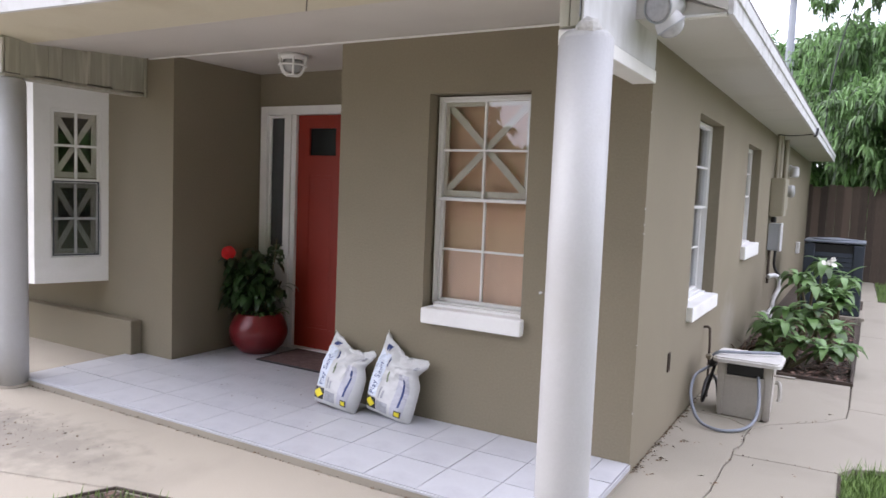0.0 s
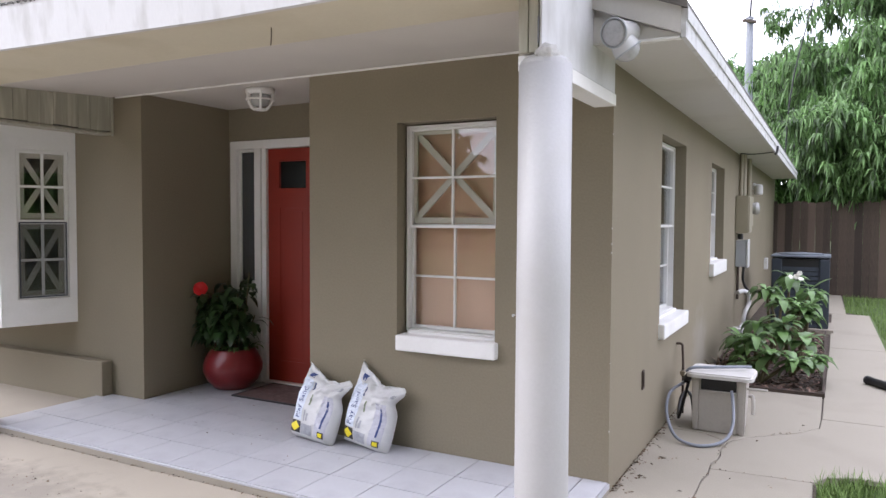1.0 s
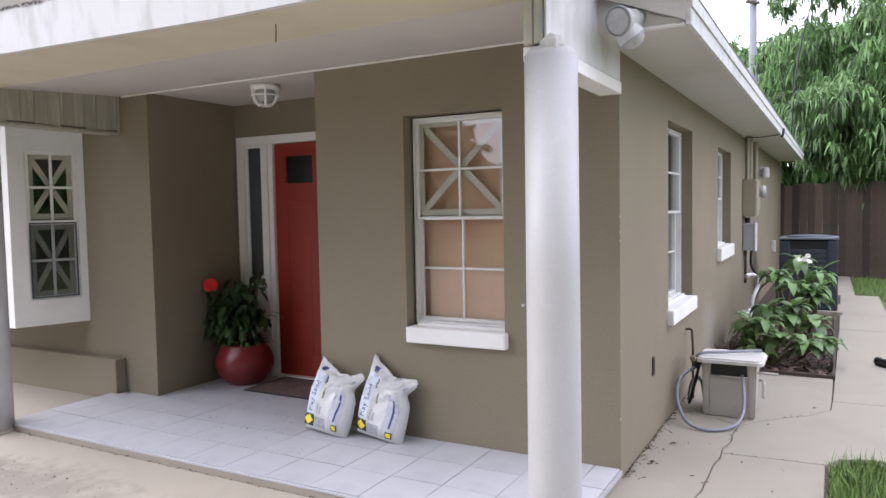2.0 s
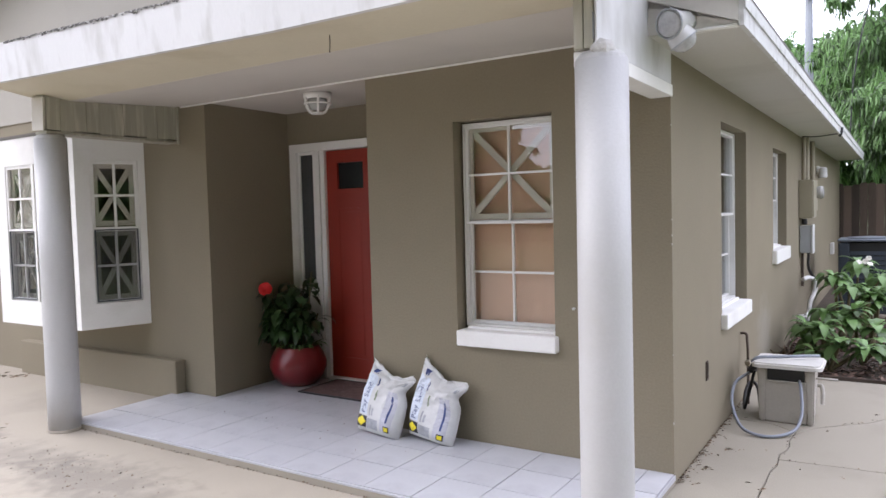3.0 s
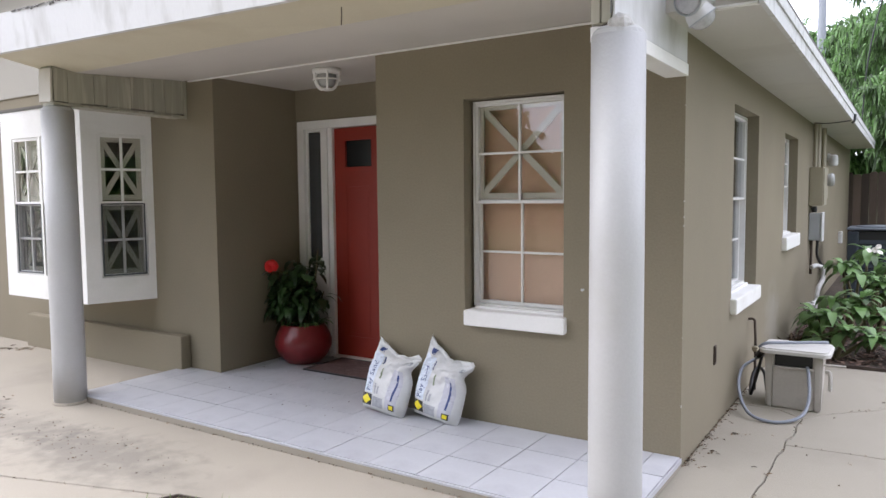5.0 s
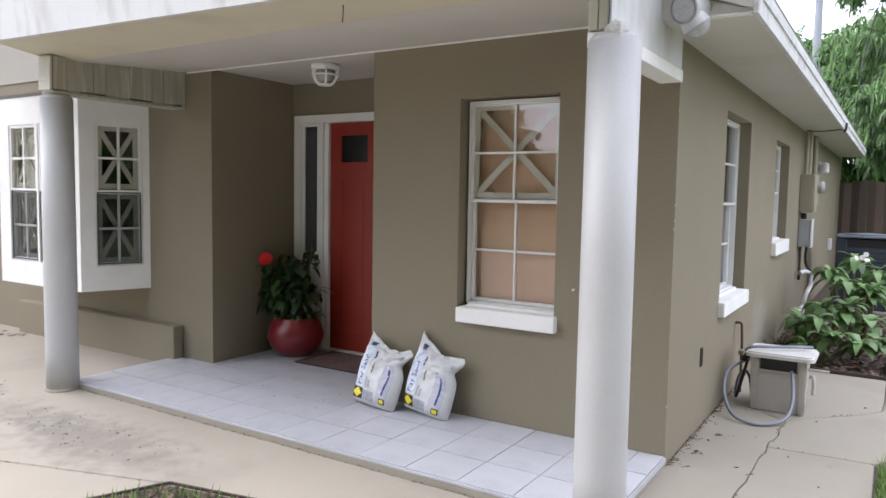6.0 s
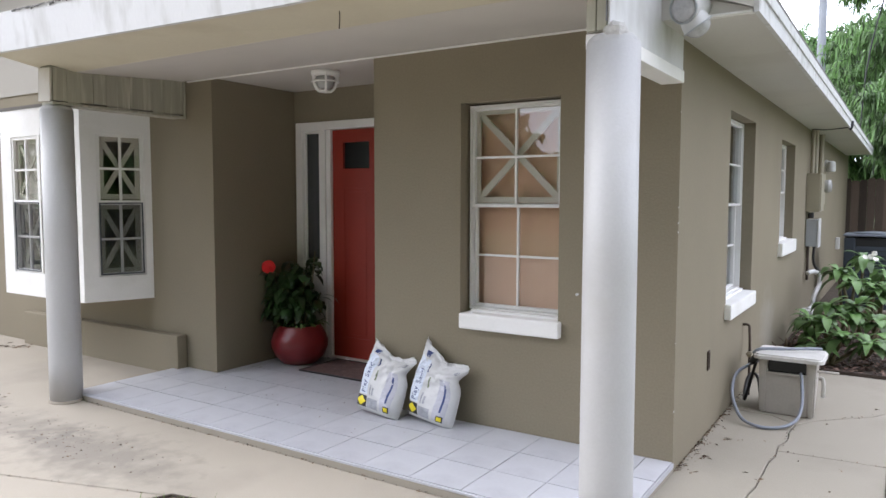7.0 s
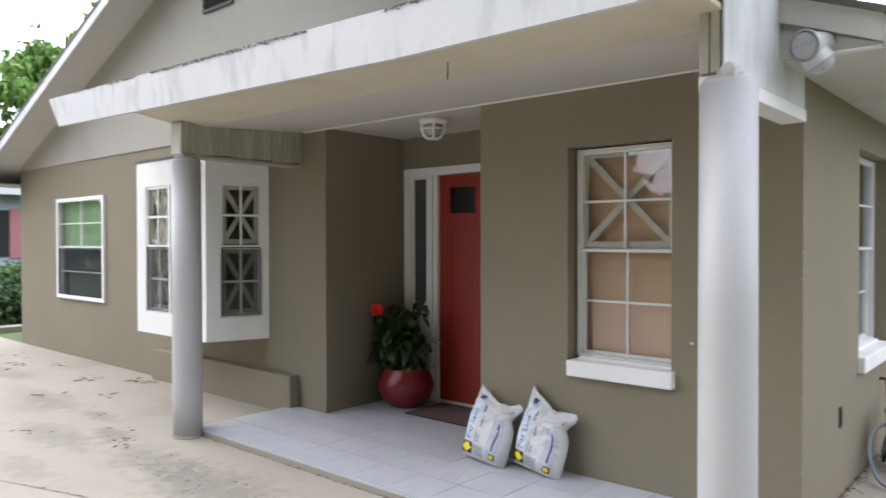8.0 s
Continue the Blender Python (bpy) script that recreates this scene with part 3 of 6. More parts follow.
def cross_panel(m, u0, u1, z0, z1, w, wide=0.05):
    """A lattice panel: a frame with two crossing boards."""
    bm = bmesh.new()
    for a, b, c, d in ((u0, u0 + wide, z0, z1), (u1 - wide, u1, z0, z1), (u0 + wide, u1 - wide, z0, z0 + wide), (u0 + wide, u1 - wide, z1 - wide, z1)):
        add_box(bm, a, b, w - 0.012, w, c, d)
    cu, cz = (u0 + u1) / 2, (z0 + z1) / 2
    hu, hz = (u1 - u0) / 2 - wide * 0.6, (z1 - z0) / 2 - wide * 0.6
    ang, ln = math.atan2(hz, hu), math.hypot(hu, hz)
    for k, s in enumerate((1, -1)):
        r = Matrix.Translation((cu, w - 0.004 - 0.003 * k, cz)) @ Matrix.Rotation(-s * ang, 4, "Y")
        add_box(bm, -ln, ln, -0.008, 0, -0.021, 0.021, 0, r)
    return moved(bm, m)


def sash(name, parent, m, u0, u1, z0, z1, w, cols, rows, frame_mat, wide=0.019, muntin=0.014):
    s = part(name, bars(m, u0, u1, z0, z1, w, wide, 0.03), frame_mat, parent)
    du, dz = (u1 - u0 - 2 * wide) / cols, (z1 - z0 - 2 * wide) / rows
    for i in range(1, cols):
        part("muntin", bar(m, u0 + wide + i * du - muntin / 2, u0 + wide + i * du + muntin / 2, w - 0.022, w - 0.004, z0 + wide, z1 - wide), frame_mat, s)
    for j in range(1, rows):
        part("muntin", bar(m, u0 + wide, u1 - wide, w - 0.02, w - 0.005, z0 + wide + j * dz - muntin / 2, z0 + wide + j * dz + muntin / 2), frame_mat, s)
    for i in range(cols):
        for j in range(rows):
            g = 0.001
            p = part("pane", bar(m, u0 + wide + i * du + g, u0 + wide + (i + 1) * du - g, w - 0.026, w - 0.023, z0 + wide + j * dz + g, z0 + wide + (j + 1) * dz - g), GLASS, s)
            p.visible_shadow = False
    return s


def window(name, m, u0, u1, z0, z1, w, label, rail=None, lattice=True, low_lattice=None, backing=None, low_screen=False, grids=(2, 2), low_grids=None):
    """A white double-hung window whose outer face lies w behind the wall's face."""
    base = m @ Vector(((u0 + u1) / 2, w, z0))
    win = thing(name, base, label, "window", "", "structure")
    rail = rail or (z0 + z1) / 2
    part("window_frame", bars(m, u0, u1, z0, z1, w, 0.013, 0.08), FRAMEW, win)
    a, b = u0 + 0.014, u1 - 0.014
    sash("upper_sash", win, m, a, b, rail - 0.012, z1 - 0.014, w - 0.008, *grids, FRAMEW)
    sash("lower_sash", win, m, a, b, z0 + 0.014, rail + 0.014, w - 0.042, *(low_grids or grids), FRAMEW)
    k = max(1, grids[0] // 2)
    for i in range(k):
        c, d = a + (b - a) * i / k, a + (b - a) * (i + 1) / k
        if lattice:
            part("lattice_panel", cross_panel(m, c + 0.008, d - 0.008, rail + 0.017, z1 - 0.022, w - 0.037, 0.036), LATTICE, win, "pale lattice panel with crossed boards")
        if low_lattice:
            part("lattice_panel", cross_panel(m, c + 0.02, d - 0.02, z0 + 0.045, rail - 0.01, w - 0.066), LATTICE, win, "pale lattice panel with crossed boards")
    if low_screen:
        part("screen_frame", bars(m, a, b, z0 + 0.029, rail - 0.02, w - 0.006, 0.012, 0.012), SCREEN, win)
        part("insect_screen", bar(m, a + 0.0125, b - 0.0125, w - 0.0125, w - 0.0115, z0 + 0.042, rail - 0.033), MESH, win, "fine dark insect screen")
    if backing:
        # Where backing is DARK, this sheet paints the unlit room behind the glass.
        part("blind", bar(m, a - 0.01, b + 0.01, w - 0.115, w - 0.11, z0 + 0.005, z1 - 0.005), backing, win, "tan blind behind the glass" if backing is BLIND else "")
    return win


def window_sill(m, u0, u1, z0, z1, out, label):
    bm = bmesh.new()
    add_box(bm, u0, u1, -0.09, out, z0, z1 - 0.004, 0.012)
    add_box(bm, u0 + 0.03, u1 - 0.03, -0.089, -0.05, z1 - 0.02, z1 + 0.012, 0.003)
    return structure("window_sill", moved(bm, m), TRIM, label, "window sill")


window("window_front", FRONT, -1.345, -0.70, 0.722, 2.02, -0.09, "white double-hung window with crossed boards and a tan blind", 1.39, True, None, BLIND)
window_sill(FRONT, -1.343, -0.663, 0.612, 0.715, 0.05, "thick white painted window sill on taupe stucco")
# Its backing carries the mirrored sky as a grey-blue colour.
window("window_side_1", SIDE, 1.275, 2.215, 0.722, 2.02, -0.085, "white double-hung window in the stucco side wall", 1.39, False, None, SKYGREY)
window_sill(SIDE, 1.24, 2.2, 0.605, 0.715, 0.045, "thick white window sill on the side wall")
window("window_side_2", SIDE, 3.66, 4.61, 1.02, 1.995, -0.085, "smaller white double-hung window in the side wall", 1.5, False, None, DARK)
window_sill(SIDE, 3.6, 4.6, 0.88, 1.015, 0.045, "white window sill below the smaller side window")
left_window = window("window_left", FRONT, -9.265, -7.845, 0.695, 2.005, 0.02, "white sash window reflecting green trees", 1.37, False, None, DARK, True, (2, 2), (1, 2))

part("casing", bars(FRONT, -9.268, -7.842, 0.692, 2.008, 0.034, 0.05, 0.012), TRIM, left_window, "white painted casing")
# Sheet coloured like the trees that the upper panes would mirror.
part("curtain", bar(FRONT, -9.22, -7.89, -0.06, -0.055, 1.37, 1.99), TREEGREEN, left_window, "green sheet that paints mirrored trees behind the upper panes")

# ---------------------------------------------------------------- bay window
bay = thing("bay_window", (-5.315, -0.27, 0.56), "white painted box bay window with crossed boards", "window", "", "structure")
BZ0, BZ1, BY = 0.56, 2.21, -0.53
BXL, BXR = -5.95, -4.68
for nm, o, u, ln, holes in (
    ("front_face", (BXL, BY), (1, 0), BXR - BXL, [(0.18, 0.62, 0.77, 1.97), (0.65, 1.09, 0.77, 1.97)]),
    ("side_face", (BXR, BY), (-4.5 - BXR, -BY), math.hypot(0.18, 0.53), [(0.12, 0.5, 0.77, 1.97)]),
    ("side_face", (-6.13, 0), (BXL + 6.13, BY), math.hypot(0.18, 0.53), [(0.1, 0.45, 0.77, 1.97)]),
):
    m = face_frame(o, u)
    part(nm, wall_bm(0.0015, ln - 0.0015, BZ0, BZ1, 0.04, holes, m), TRIM, bay)
    for a, b, c, d in holes:
        for n0, z0, z1, rail_w in (("upper_sash", 1.385, d, -0.006), ("lower_sash", c, 1.4, -0.02)):
            sash(n0, bay, m, a + 0.002, b - 0.002, z0 + 0.001, z1 - 0.001, rail_w, 2, 2, TRIM, 0.026, 0.02)
        part("lattice_panel", cross_panel(m, a + 0.02, b - 0.02, 1.42, d - 0.02, -0.042, 0.045), LATTICE, bay)
        part("lattice_panel", cross_panel(m, a + 0.02, b - 0.02, c + 0.02, 1.38, -0.056, 0.045), LATTICE, bay)
        part("screen_frame", bars(m, a + 0.014, b - 0.014, c + 0.012, 1.394, -0.004, 0.011, 0.01), SCREEN, bay)
        part("insect_screen", bar(m, a + 0.025, b - 0.025, -0.017, -0.016, c + 0.024, 1.38), MESH, bay, "fine dark insect screen")
    if nm == "front_face":
        part("curtain", bar(m, 0.06, ln - 0.06, -0.1, -0.095, 1.36, 1.99), CURTAIN, bay, "pale curtain behind the upper panes")
part("bay_floor", prism([(-6.11, -0.002), (BXL + 0.01, BY + 0.012), (BXR - 0.01, BY + 0.012), (-4.52, -0.002)], (BZ0 + 0.002, BZ0 + 0.03), "z"), TRIM, bay)
part("bay_top", prism([(-6.15, -0.002), (BXL - 0.008, BY - 0.008), (BXR + 0.008, BY - 0.008), (-4.48, -0.002)], (BZ1 - 0.001, BZ1 + 0.025), "z"), SHINGLE, bay)

# low stucco kerb wall under the bay
structure("low_wall", box(-6.52, -4.07, -0.1, -0.001, -0.12, 0.278, 0.012), STUCCO, "low taupe stucco curb wall along the house foot", "wall")

# ---------------------------------------------------------------- front door
door = thing("door_1", (-2.8, DOOR_Y, 0), "red panelled front door with a small dark window", "door", "", "structure")
DM = face_frame((0, DOOR_Y), (1, 0))
bm = bmesh.new()
add_box(bm, -3.672, -3.60, -0.08, 0.018, -0.002, 2.108, 0.004)
add_box(bm, -3.599, -2.26, -0.08, 0.018, 2.035, 2.108, 0.004)
add_box(bm, -2.345, -2.26, -0.08, 0.018, -0.002, 2.034, 0.004)
part("door_frame", moved(bm, DM), TRIM, door, "white door frame")
bm = bmesh.new()
add_box(bm, -3.395, -3.325, -0.08, 0.016, -0.002, 2.034, 0.004)
add_box(bm, -3.322, -3.275, -0.08, 0.0, -0.002, 2.034, 0.004)
part("mullion", moved(bm, DM), TRIM, door)
sl = part("sidelight", bars(DM, -3.598, -3.397, 0.86, 2.033, -0.015, 0.022, 0.04), TRIM, door, "narrow sidelight beside the door")
p = part("pane", bar(DM, -3.574, -3.421, -0.024, -0.02, 0.884, 2.009), GLASS, sl)
p.visible_shadow = False
part("sidelight_back", bar(DM, -3.574, -3.421, -0.06, -0.03, 0.884, 2.009), GREYBACK, sl, "grey backing sheet behind the glass")
part("sidelight_panel", bar(DM, -3.598, -3.397, -0.06, -0.018, 0.0, 0.858), TRIM, door, "white panel below the sidelight")
leaf = wall_bm(-3.272, -2.348, 0.022, 2.03, 0.045, [(-3.15, -2.86, 1.69, 1.92), (-3.14, -2.87, 0.2, 1.52), (-2.76, -2.47, 0.2, 1.52), (-2.76, -2.47, 1.69, 1.92)], DM @ Matrix.Translation((0, -0.03, 0)))
lf = part("door_leaf", leaf, RED, door, "red painted door leaf")
for a, b, c, d in ((-3.14, -2.87, 0.2, 1.52), (-2.76, -2.47, 0.2, 1.52)):
    bm = bmesh.new()
    add_box(bm, a + 0.0003, b - 0.0003, -0.062, -0.034, c + 0.0003, d - 0.0003)
    add_box(bm, a + 0.03, b - 0.03, -0.035, -0.031, c + 0.03, d - 0.03, 0.003)
    part("panel", moved(bm, DM), RED, lf)
for a, b in ((-3.15, -2.86), (-2.76, -2.47)):
    part("door_light", bar(DM, a + 0.001, b - 0.001, -0.06, -0.05, 1.691, 1.919), GLASSDARK, lf, "small dark window in the door")
part("threshold", bar(DM, -3.272, -2.348, -0.08, 0.03, 0.001, 0.02), TRIM, door, "pale metal threshold")

# ---------------------------------------------------------------- more materials
SOIL = mat("dark_soil", (0.06, 0.045, 0.035), 0.95, 0.4, 5, 60, 0.6, dirt=(0.12, 0.09, 0.07), dirt_amount=0.6, dirt_scale=9)
MULCH = mat("brown_mulch", (0.15, 0.095, 0.075), 0.9, 0.5, 5, 60, 0.3, per_island=0.9)
DRYLEAF = mat("dry_leaf", (0.13, 0.085, 0.05), 0.8, 0.5, 9, 60, 0.1, per_island=0.9)
PLANT = mat("plumeria_leaf", (0.13, 0.23, 0.075), 0.35, 0.4, 3, 30, 0.05, per_island=0.7)
leafy(PLANT, 0.25)
STEM = mat("green_brown_stem", (0.13, 0.11, 0.06), 0.7, 0.3, 6, 60, 0.2)
POTLEAF = mat("hibiscus_leaf", (0.027, 0.058, 0.018), 0.3, 0.35, 5, 30, 0.05, per_island=0.8)
FLOWER = mat("red_petal", (0.75, 0.015, 0.02), 0.5, 0.12, 9, 40, 0.0)
WHITEPETAL = mat("white_petal", (0.8, 0.78, 0.72), 0.5, 0.06, 9, 40, 0.0)
POTRED = mat("glazed_red_clay", (0.2, 0.018, 0.022), 0.28, 0.15, 4, 40, 0.06, dirt=(0.12, 0.02, 0.02), dirt_amount=0.5, dirt_scale=5)
BAGW = mat("white_woven_plastic", (0.57, 0.57, 0.57), 0.4, 0.06, 6, 120, 0.12, dirt=(0.427, 0.418, 0.389), dirt_amount=0.4, dirt_scale=8)
INK_BLUE = mat("blue_print", (0.03, 0.052, 0.176), 0.5, 0.1, 20, 80, 0.0)
INK_LILAC = mat("grey_lilac_print", (0.47, 0.47, 0.53), 0.5, 0.1, 20, 80, 0.0)
INK_PALE = mat("pale_blue_print", (0.6, 0.65, 0.74), 0.5, 0.1, 20, 80, 0.0)
INK_GREY = mat("grey_print", (0.33, 0.34, 0.37), 0.5, 0.35, 30, 80, 0.0)
INK_BLACK = mat("black_print", (0.02, 0.02, 0.022), 0.5, 0.1, 20, 80, 0.0)
INK_YELLOW = mat("yellow_print", (0.75, 0.62, 0.02), 0.5, 0.06, 20, 80, 0.0)
INK_GREEN = mat("green_print", (0.2, 0.24, 0.15), 0.5, 0.1, 20, 80, 0.0)
MATT = mat("woven_door_mat", (0.13, 0.08, 0.075), 0.95, 0.4, 14, 90, 0.5, dirt=(0.22, 0.15, 0.13), dirt_amount=0.7, dirt_scale=22)
ACBODY = mat("slate_blue_metal", (0.03, 0.039, 0.054), 0.45, 0.1, 3, 60, 0.05)
ACTOP = mat("slate_lid_metal", (0.13, 0.15, 0.18), 0.4, 0.1, 3, 60, 0.05)
GREYMETAL = mat("grey_painted_metal", (0.36, 0.38, 0.4), 0.4, 0.08, 4, 60, 0.05)
BEIGEMETAL = mat("beige_painted_metal", (0.3, 0.27, 0.2), 0.55, 0.08, 4, 60, 0.05)
PVC = mat("white_plastic", (0.578, 0.578, 0.571), 0.4, 0.05, 4, 60, 0.05, dirt=(0.385, 0.37, 0.347), dirt_amount=0.4, dirt_scale=7)
BLACKPL = mat("black_plastic", (0.015, 0.015, 0.017), 0.45, 0.2, 6, 60, 0.05)
REEL = mat("greige_reel_plastic", (0.45, 0.42, 0.38), 0.5, 0.08, 4, 60, 0.08, dirt=(0.28, 0.25, 0.22), dirt_amount=0.5, dirt_scale=5)
REELTOP = mat("pale_reel_lid", (0.619, 0.602, 0.576), 0.45, 0.06, 4, 60, 0.06, dirt=(0.361, 0.344, 0.31), dirt_amount=0.4, dirt_scale=6)
HOSE = mat("grey_garden_hose", (0.22, 0.24, 0.28), 0.45, 0.15, 8, 60, 0.1)
RUST = mat("rusty_pipe", (0.06, 0.042, 0.032), 0.8, 0.4, 12, 60, 0.3)
POLE = mat("pale_utility_pole", (0.2, 0.215, 0.235), 0.8, 0.12, 1.5, 30, 0.2)
LAMPGLASS = mat("frosted_lamp_glass", (0.42, 0.42, 0.41), 0.25, 0.05, 6, 60, 0.0)
NEIGH = mat("grey_blue_siding", (0.34, 0.37, 0.42), 0.75, 0.06, 1.5, 40, 0.1)
PINK = mat("faded_pink_shutter", (0.4, 0.16, 0.176), 0.7, 0.1, 3, 40, 0.1)
LENS = mat("dull_lamp_lens", (0.45, 0.45, 0.46), 0.12, 0.25, 20, 60, 0.0)
CHROME = mat("dull_brass", (0.4, 0.36, 0.28), 0.35, 0.1, 8, 60, 0.05, metal=0.8)


# ---------------------------------------------------------------- pavement
def slab_bm(points, gap=0.005, top=GROUND, deep=0.12):
    """A concrete slab whose edges are drawn in a little, with a rounded upper edge."""
    c = sum((Vector((*p, 0)) for p in points), Vector()) / len(points)
    n = len(points)

    def inset(d):
        out = []
        for i in range(n):
            p, a, b = Vector(points[i]), Vector(points[i - 1]), Vector(points[(i + 1) % n])
            e1, e2 = (p - a).normalized(), (b - p).normalized()
            n1, n2 = Vector((-e1.y, e1.x)), Vector((-e2.y, e2.x))
            k = n1 + n2
            k = k / max(k.length_squared / 2, 0.3)
            out.append(p + k * d)
        return out

    bm = bmesh.new()
    rings = [[bm.verts.new((q.x, q.y, z)) for q in inset(d)] for d, z in ((gap, top - deep), (gap, top - 0.005), (gap + 0.004, top))]
    for a, b in zip(rings, rings[1:]):
        for i in range(n):
            bm.faces.new((a[i], a[(i + 1) % n], b[(i + 1) % n], b[i]))
    bm.faces.new(rings[-1])
    bm.faces.new(rings[0][::-1])
    bmesh.ops.recalc_face_normals(bm, faces=bm.faces[:])
    return bm


drive = thing("driveway", (-4, -3, GROUND), "worn beige concrete driveway in large slabs", "driveway", "", "structure")
part("joint_fill", prism([(-12.4, -12), (7, -12), (7, -1.5), (1.0, -1.5), (0.42, -0.9), (-12.4, 0.0)], (GROUND - 0.11, GROUND - 0.016), "z"), SOIL, drive)
part("slab", slab_bm([(-12.4, -5.0), (-2.0, -1.69), (0.42, -1.24), (0.42, -0.965), (-4.155, -0.965), (-4.155, -0.0), (-12.4, -0.0)]), CONCRETE, drive)
part("slab", slab_bm([(-12.4, -12), (-5.5, -12), (-5.5, -2.806), (-12.4, -5.0)]), CONCRETE, drive)
part("slab", slab_bm([(-5.5, -12), (0.42, -12), (0.42, -1.24), (-2.0, -1.69), (-5.5, -2.806)]), CONCRETE, drive)
# drive widened to the right, out of view, to curb green bounce light
part("slab", slab_bm([(0.42, -12), (7, -12), (7, -3.0), (0.42, -3.0)]), CONCRETE, drive)
part("slab", slab_bm([(1.0, -3.0), (7, -3.0), (7, -1.5), (1.0, -1.5)]), CONCRETE, drive)
walkway = thing("walkway", (0.8, 3, GROUND), "pale concrete walkway slabs with dirty cracks", "walkway", "", "structure")
part("joint_fill", join_bm(prism([(0.43, -3), (1.0, -3), (1.0, 0.86), (6.5, 0.86), (6.5, 5.6), (1.64, 5.7), (1.62, 9.25), (1.3, 9.6), (1.3, 12.6), (0.0, 12.6), (0.0, -0.9), (0.43, -0.9)], (GROUND - 0.11, GROUND - 0.016), "z")), SOIL, walkway)


def ragged(a, b, n, amp, seed):
    """A wandering crack from a to b."""
    r = random.Random(seed)
    a, b = Vector(a), Vector(b)
    nn = Vector((-(b - a).y, (b - a).x)).normalized()
    return [tuple(a + (b - a) * (k / n) + nn * r.uniform(-amp, amp) * (0 < k < n)) for k in range(n + 1)]


crack1 = ragged((0.405, -0.3), (0.43, 0.66), 9, 0.012, 1)
crack2 = ragged((0.43, 0.66), (0.46, 1.26), 6, 0.012, 2)
crack3 = ragged((0.43, 0.66), (0.985, 0.70), 6, 0.006, 3)
curve4 = [(0.46, 1.26), (0.56, 1.42), (0.72, 1.58), (0.87, 1.72), (1.0, 1.93)]
part("slab", slab_bm([(0.002, -0.95), (0.415, -0.95), *crack1, *crack2[1:], (0.3, 1.4), (0.002, 1.42)], 0.003), WALK, walkway)
part("slab", slab_bm([(0.42, -3.0), (1.0, -3.0), (0.985, 0.70), *crack3[::-1][1:], *crack1[::-1][1:], (0.42, -0.9)], 0.003), WALK, walkway)
part("slab", slab_bm([*crack3, (1.06, 0.83), (1.2, 0.9), (3.4, 0.9), (3.4, 2.2), (1.01, 2.2), *curve4[::-1], *crack2[::-1][1:-1]], 0.003), WALK, walkway)
part("slab", slab_bm([(0.002, 1.42), (0.3, 1.4), *curve4, (1.01, 2.2), (1.015, 2.98), (0.002, 2.98)], 0.003), WALK, walkway)
# unseen slab, added to keep the lawn's green bounce off the side wall
part("slab", slab_bm([(3.4, 0.9), (6.5, 0.9), (6.5, 5.6), (3.4, 5.6)]), WALK, walkway)
part("slab", slab_bm([(1.01, 2.2), (3.4, 2.2), (3.4, 5.6), (1.64, 5.7), (1.06, 5.7), (1.02, 2.98)]), WALK, walkway)
part("slab", slab_bm([(1.06, 5.7), (1.64, 5.7), (1.62, 9.25), (1.31, 9.25), (1.09, 9.25)]), WALK, walkway)
part("slab", slab_bm([(0.3, 9.25), (1.31, 9.25), (1.27, 12.55), (0.3, 12.55)]), WALK, walkway)


# ---------------------------------------------------------------- grass
def blades(region, count, h0, h1, seed, z=GROUND - 0.05):
    """Blades of grass scattered over a region: a function that says whether a place belongs to it, and its bounds."""
    r = np.random.RandomState(seed)
    inside, (xa, xb, ya, yb) = region
    vs, fs = [], []
    while len(fs) < count:
        x, y = r.uniform(xa, xb), r.uniform(ya, yb)
        if not inside(x, y):
            continue
        h, a, lean, w = r.uniform(h0, h1), r.uniform(0, 6.28), r.uniform(0.1, 0.7), r.uniform(0.002, 0.0045)
        dx, dy = math.cos(a), math.sin(a)
        k = len(vs)
        vs += [(x - dy * w, y + dx * w, z), (x + dy * w, y - dx * w, z), (x + dx * h * lean * 0.4 + dy * w * 0.7, y + dy * h * lean * 0.4 - dx * w * 0.7, z + h * 0.6), (x + dx * h * lean * 0.4 - dy * w * 0.7, y + dy * h * lean * 0.4 + dx * w * 0.7, z + h * 0.6), (x + dx * h * lean, y + dy * h * lean, z + h)]
        fs += [(k, k + 1, k + 2, k + 3), (k + 3, k + 2, k + 4)]
    return vs, fs


def stuff(name, vs, fs, material, label, category):
    me = bpy.data.meshes.new(name)
    me.from_pydata(vs, [], fs)
    me.materials.append(material)
    return tagged(new(name, me), label, category, "", "stuff")


def near_patch(x, y):
    if x < 1.0 or y > 0.87:
        return False
    return not (x < 1.16 and y > 0.71 and math.hypot(x - 1.16, y - 0.71) > 0.16)


vs, fs = blades((near_patch, (1.0, 2.6, -1.4, 0.87)), 26000, 0.05, 0.13, 5)
stuff("grass_patch", vs, fs, GRASS, "rough green grass beside the walkway", "grass")
vs, fs = blades((lambda x, y: x > 1.29 if y > 9.3 else x > 1.66, (1.29, 5.0, 5.8, 12.5)), 30000, 0.05, 0.1, 6)
stuff("lawn_grass", vs, fs, GRASS, "mown green lawn in front of the fence", "grass")


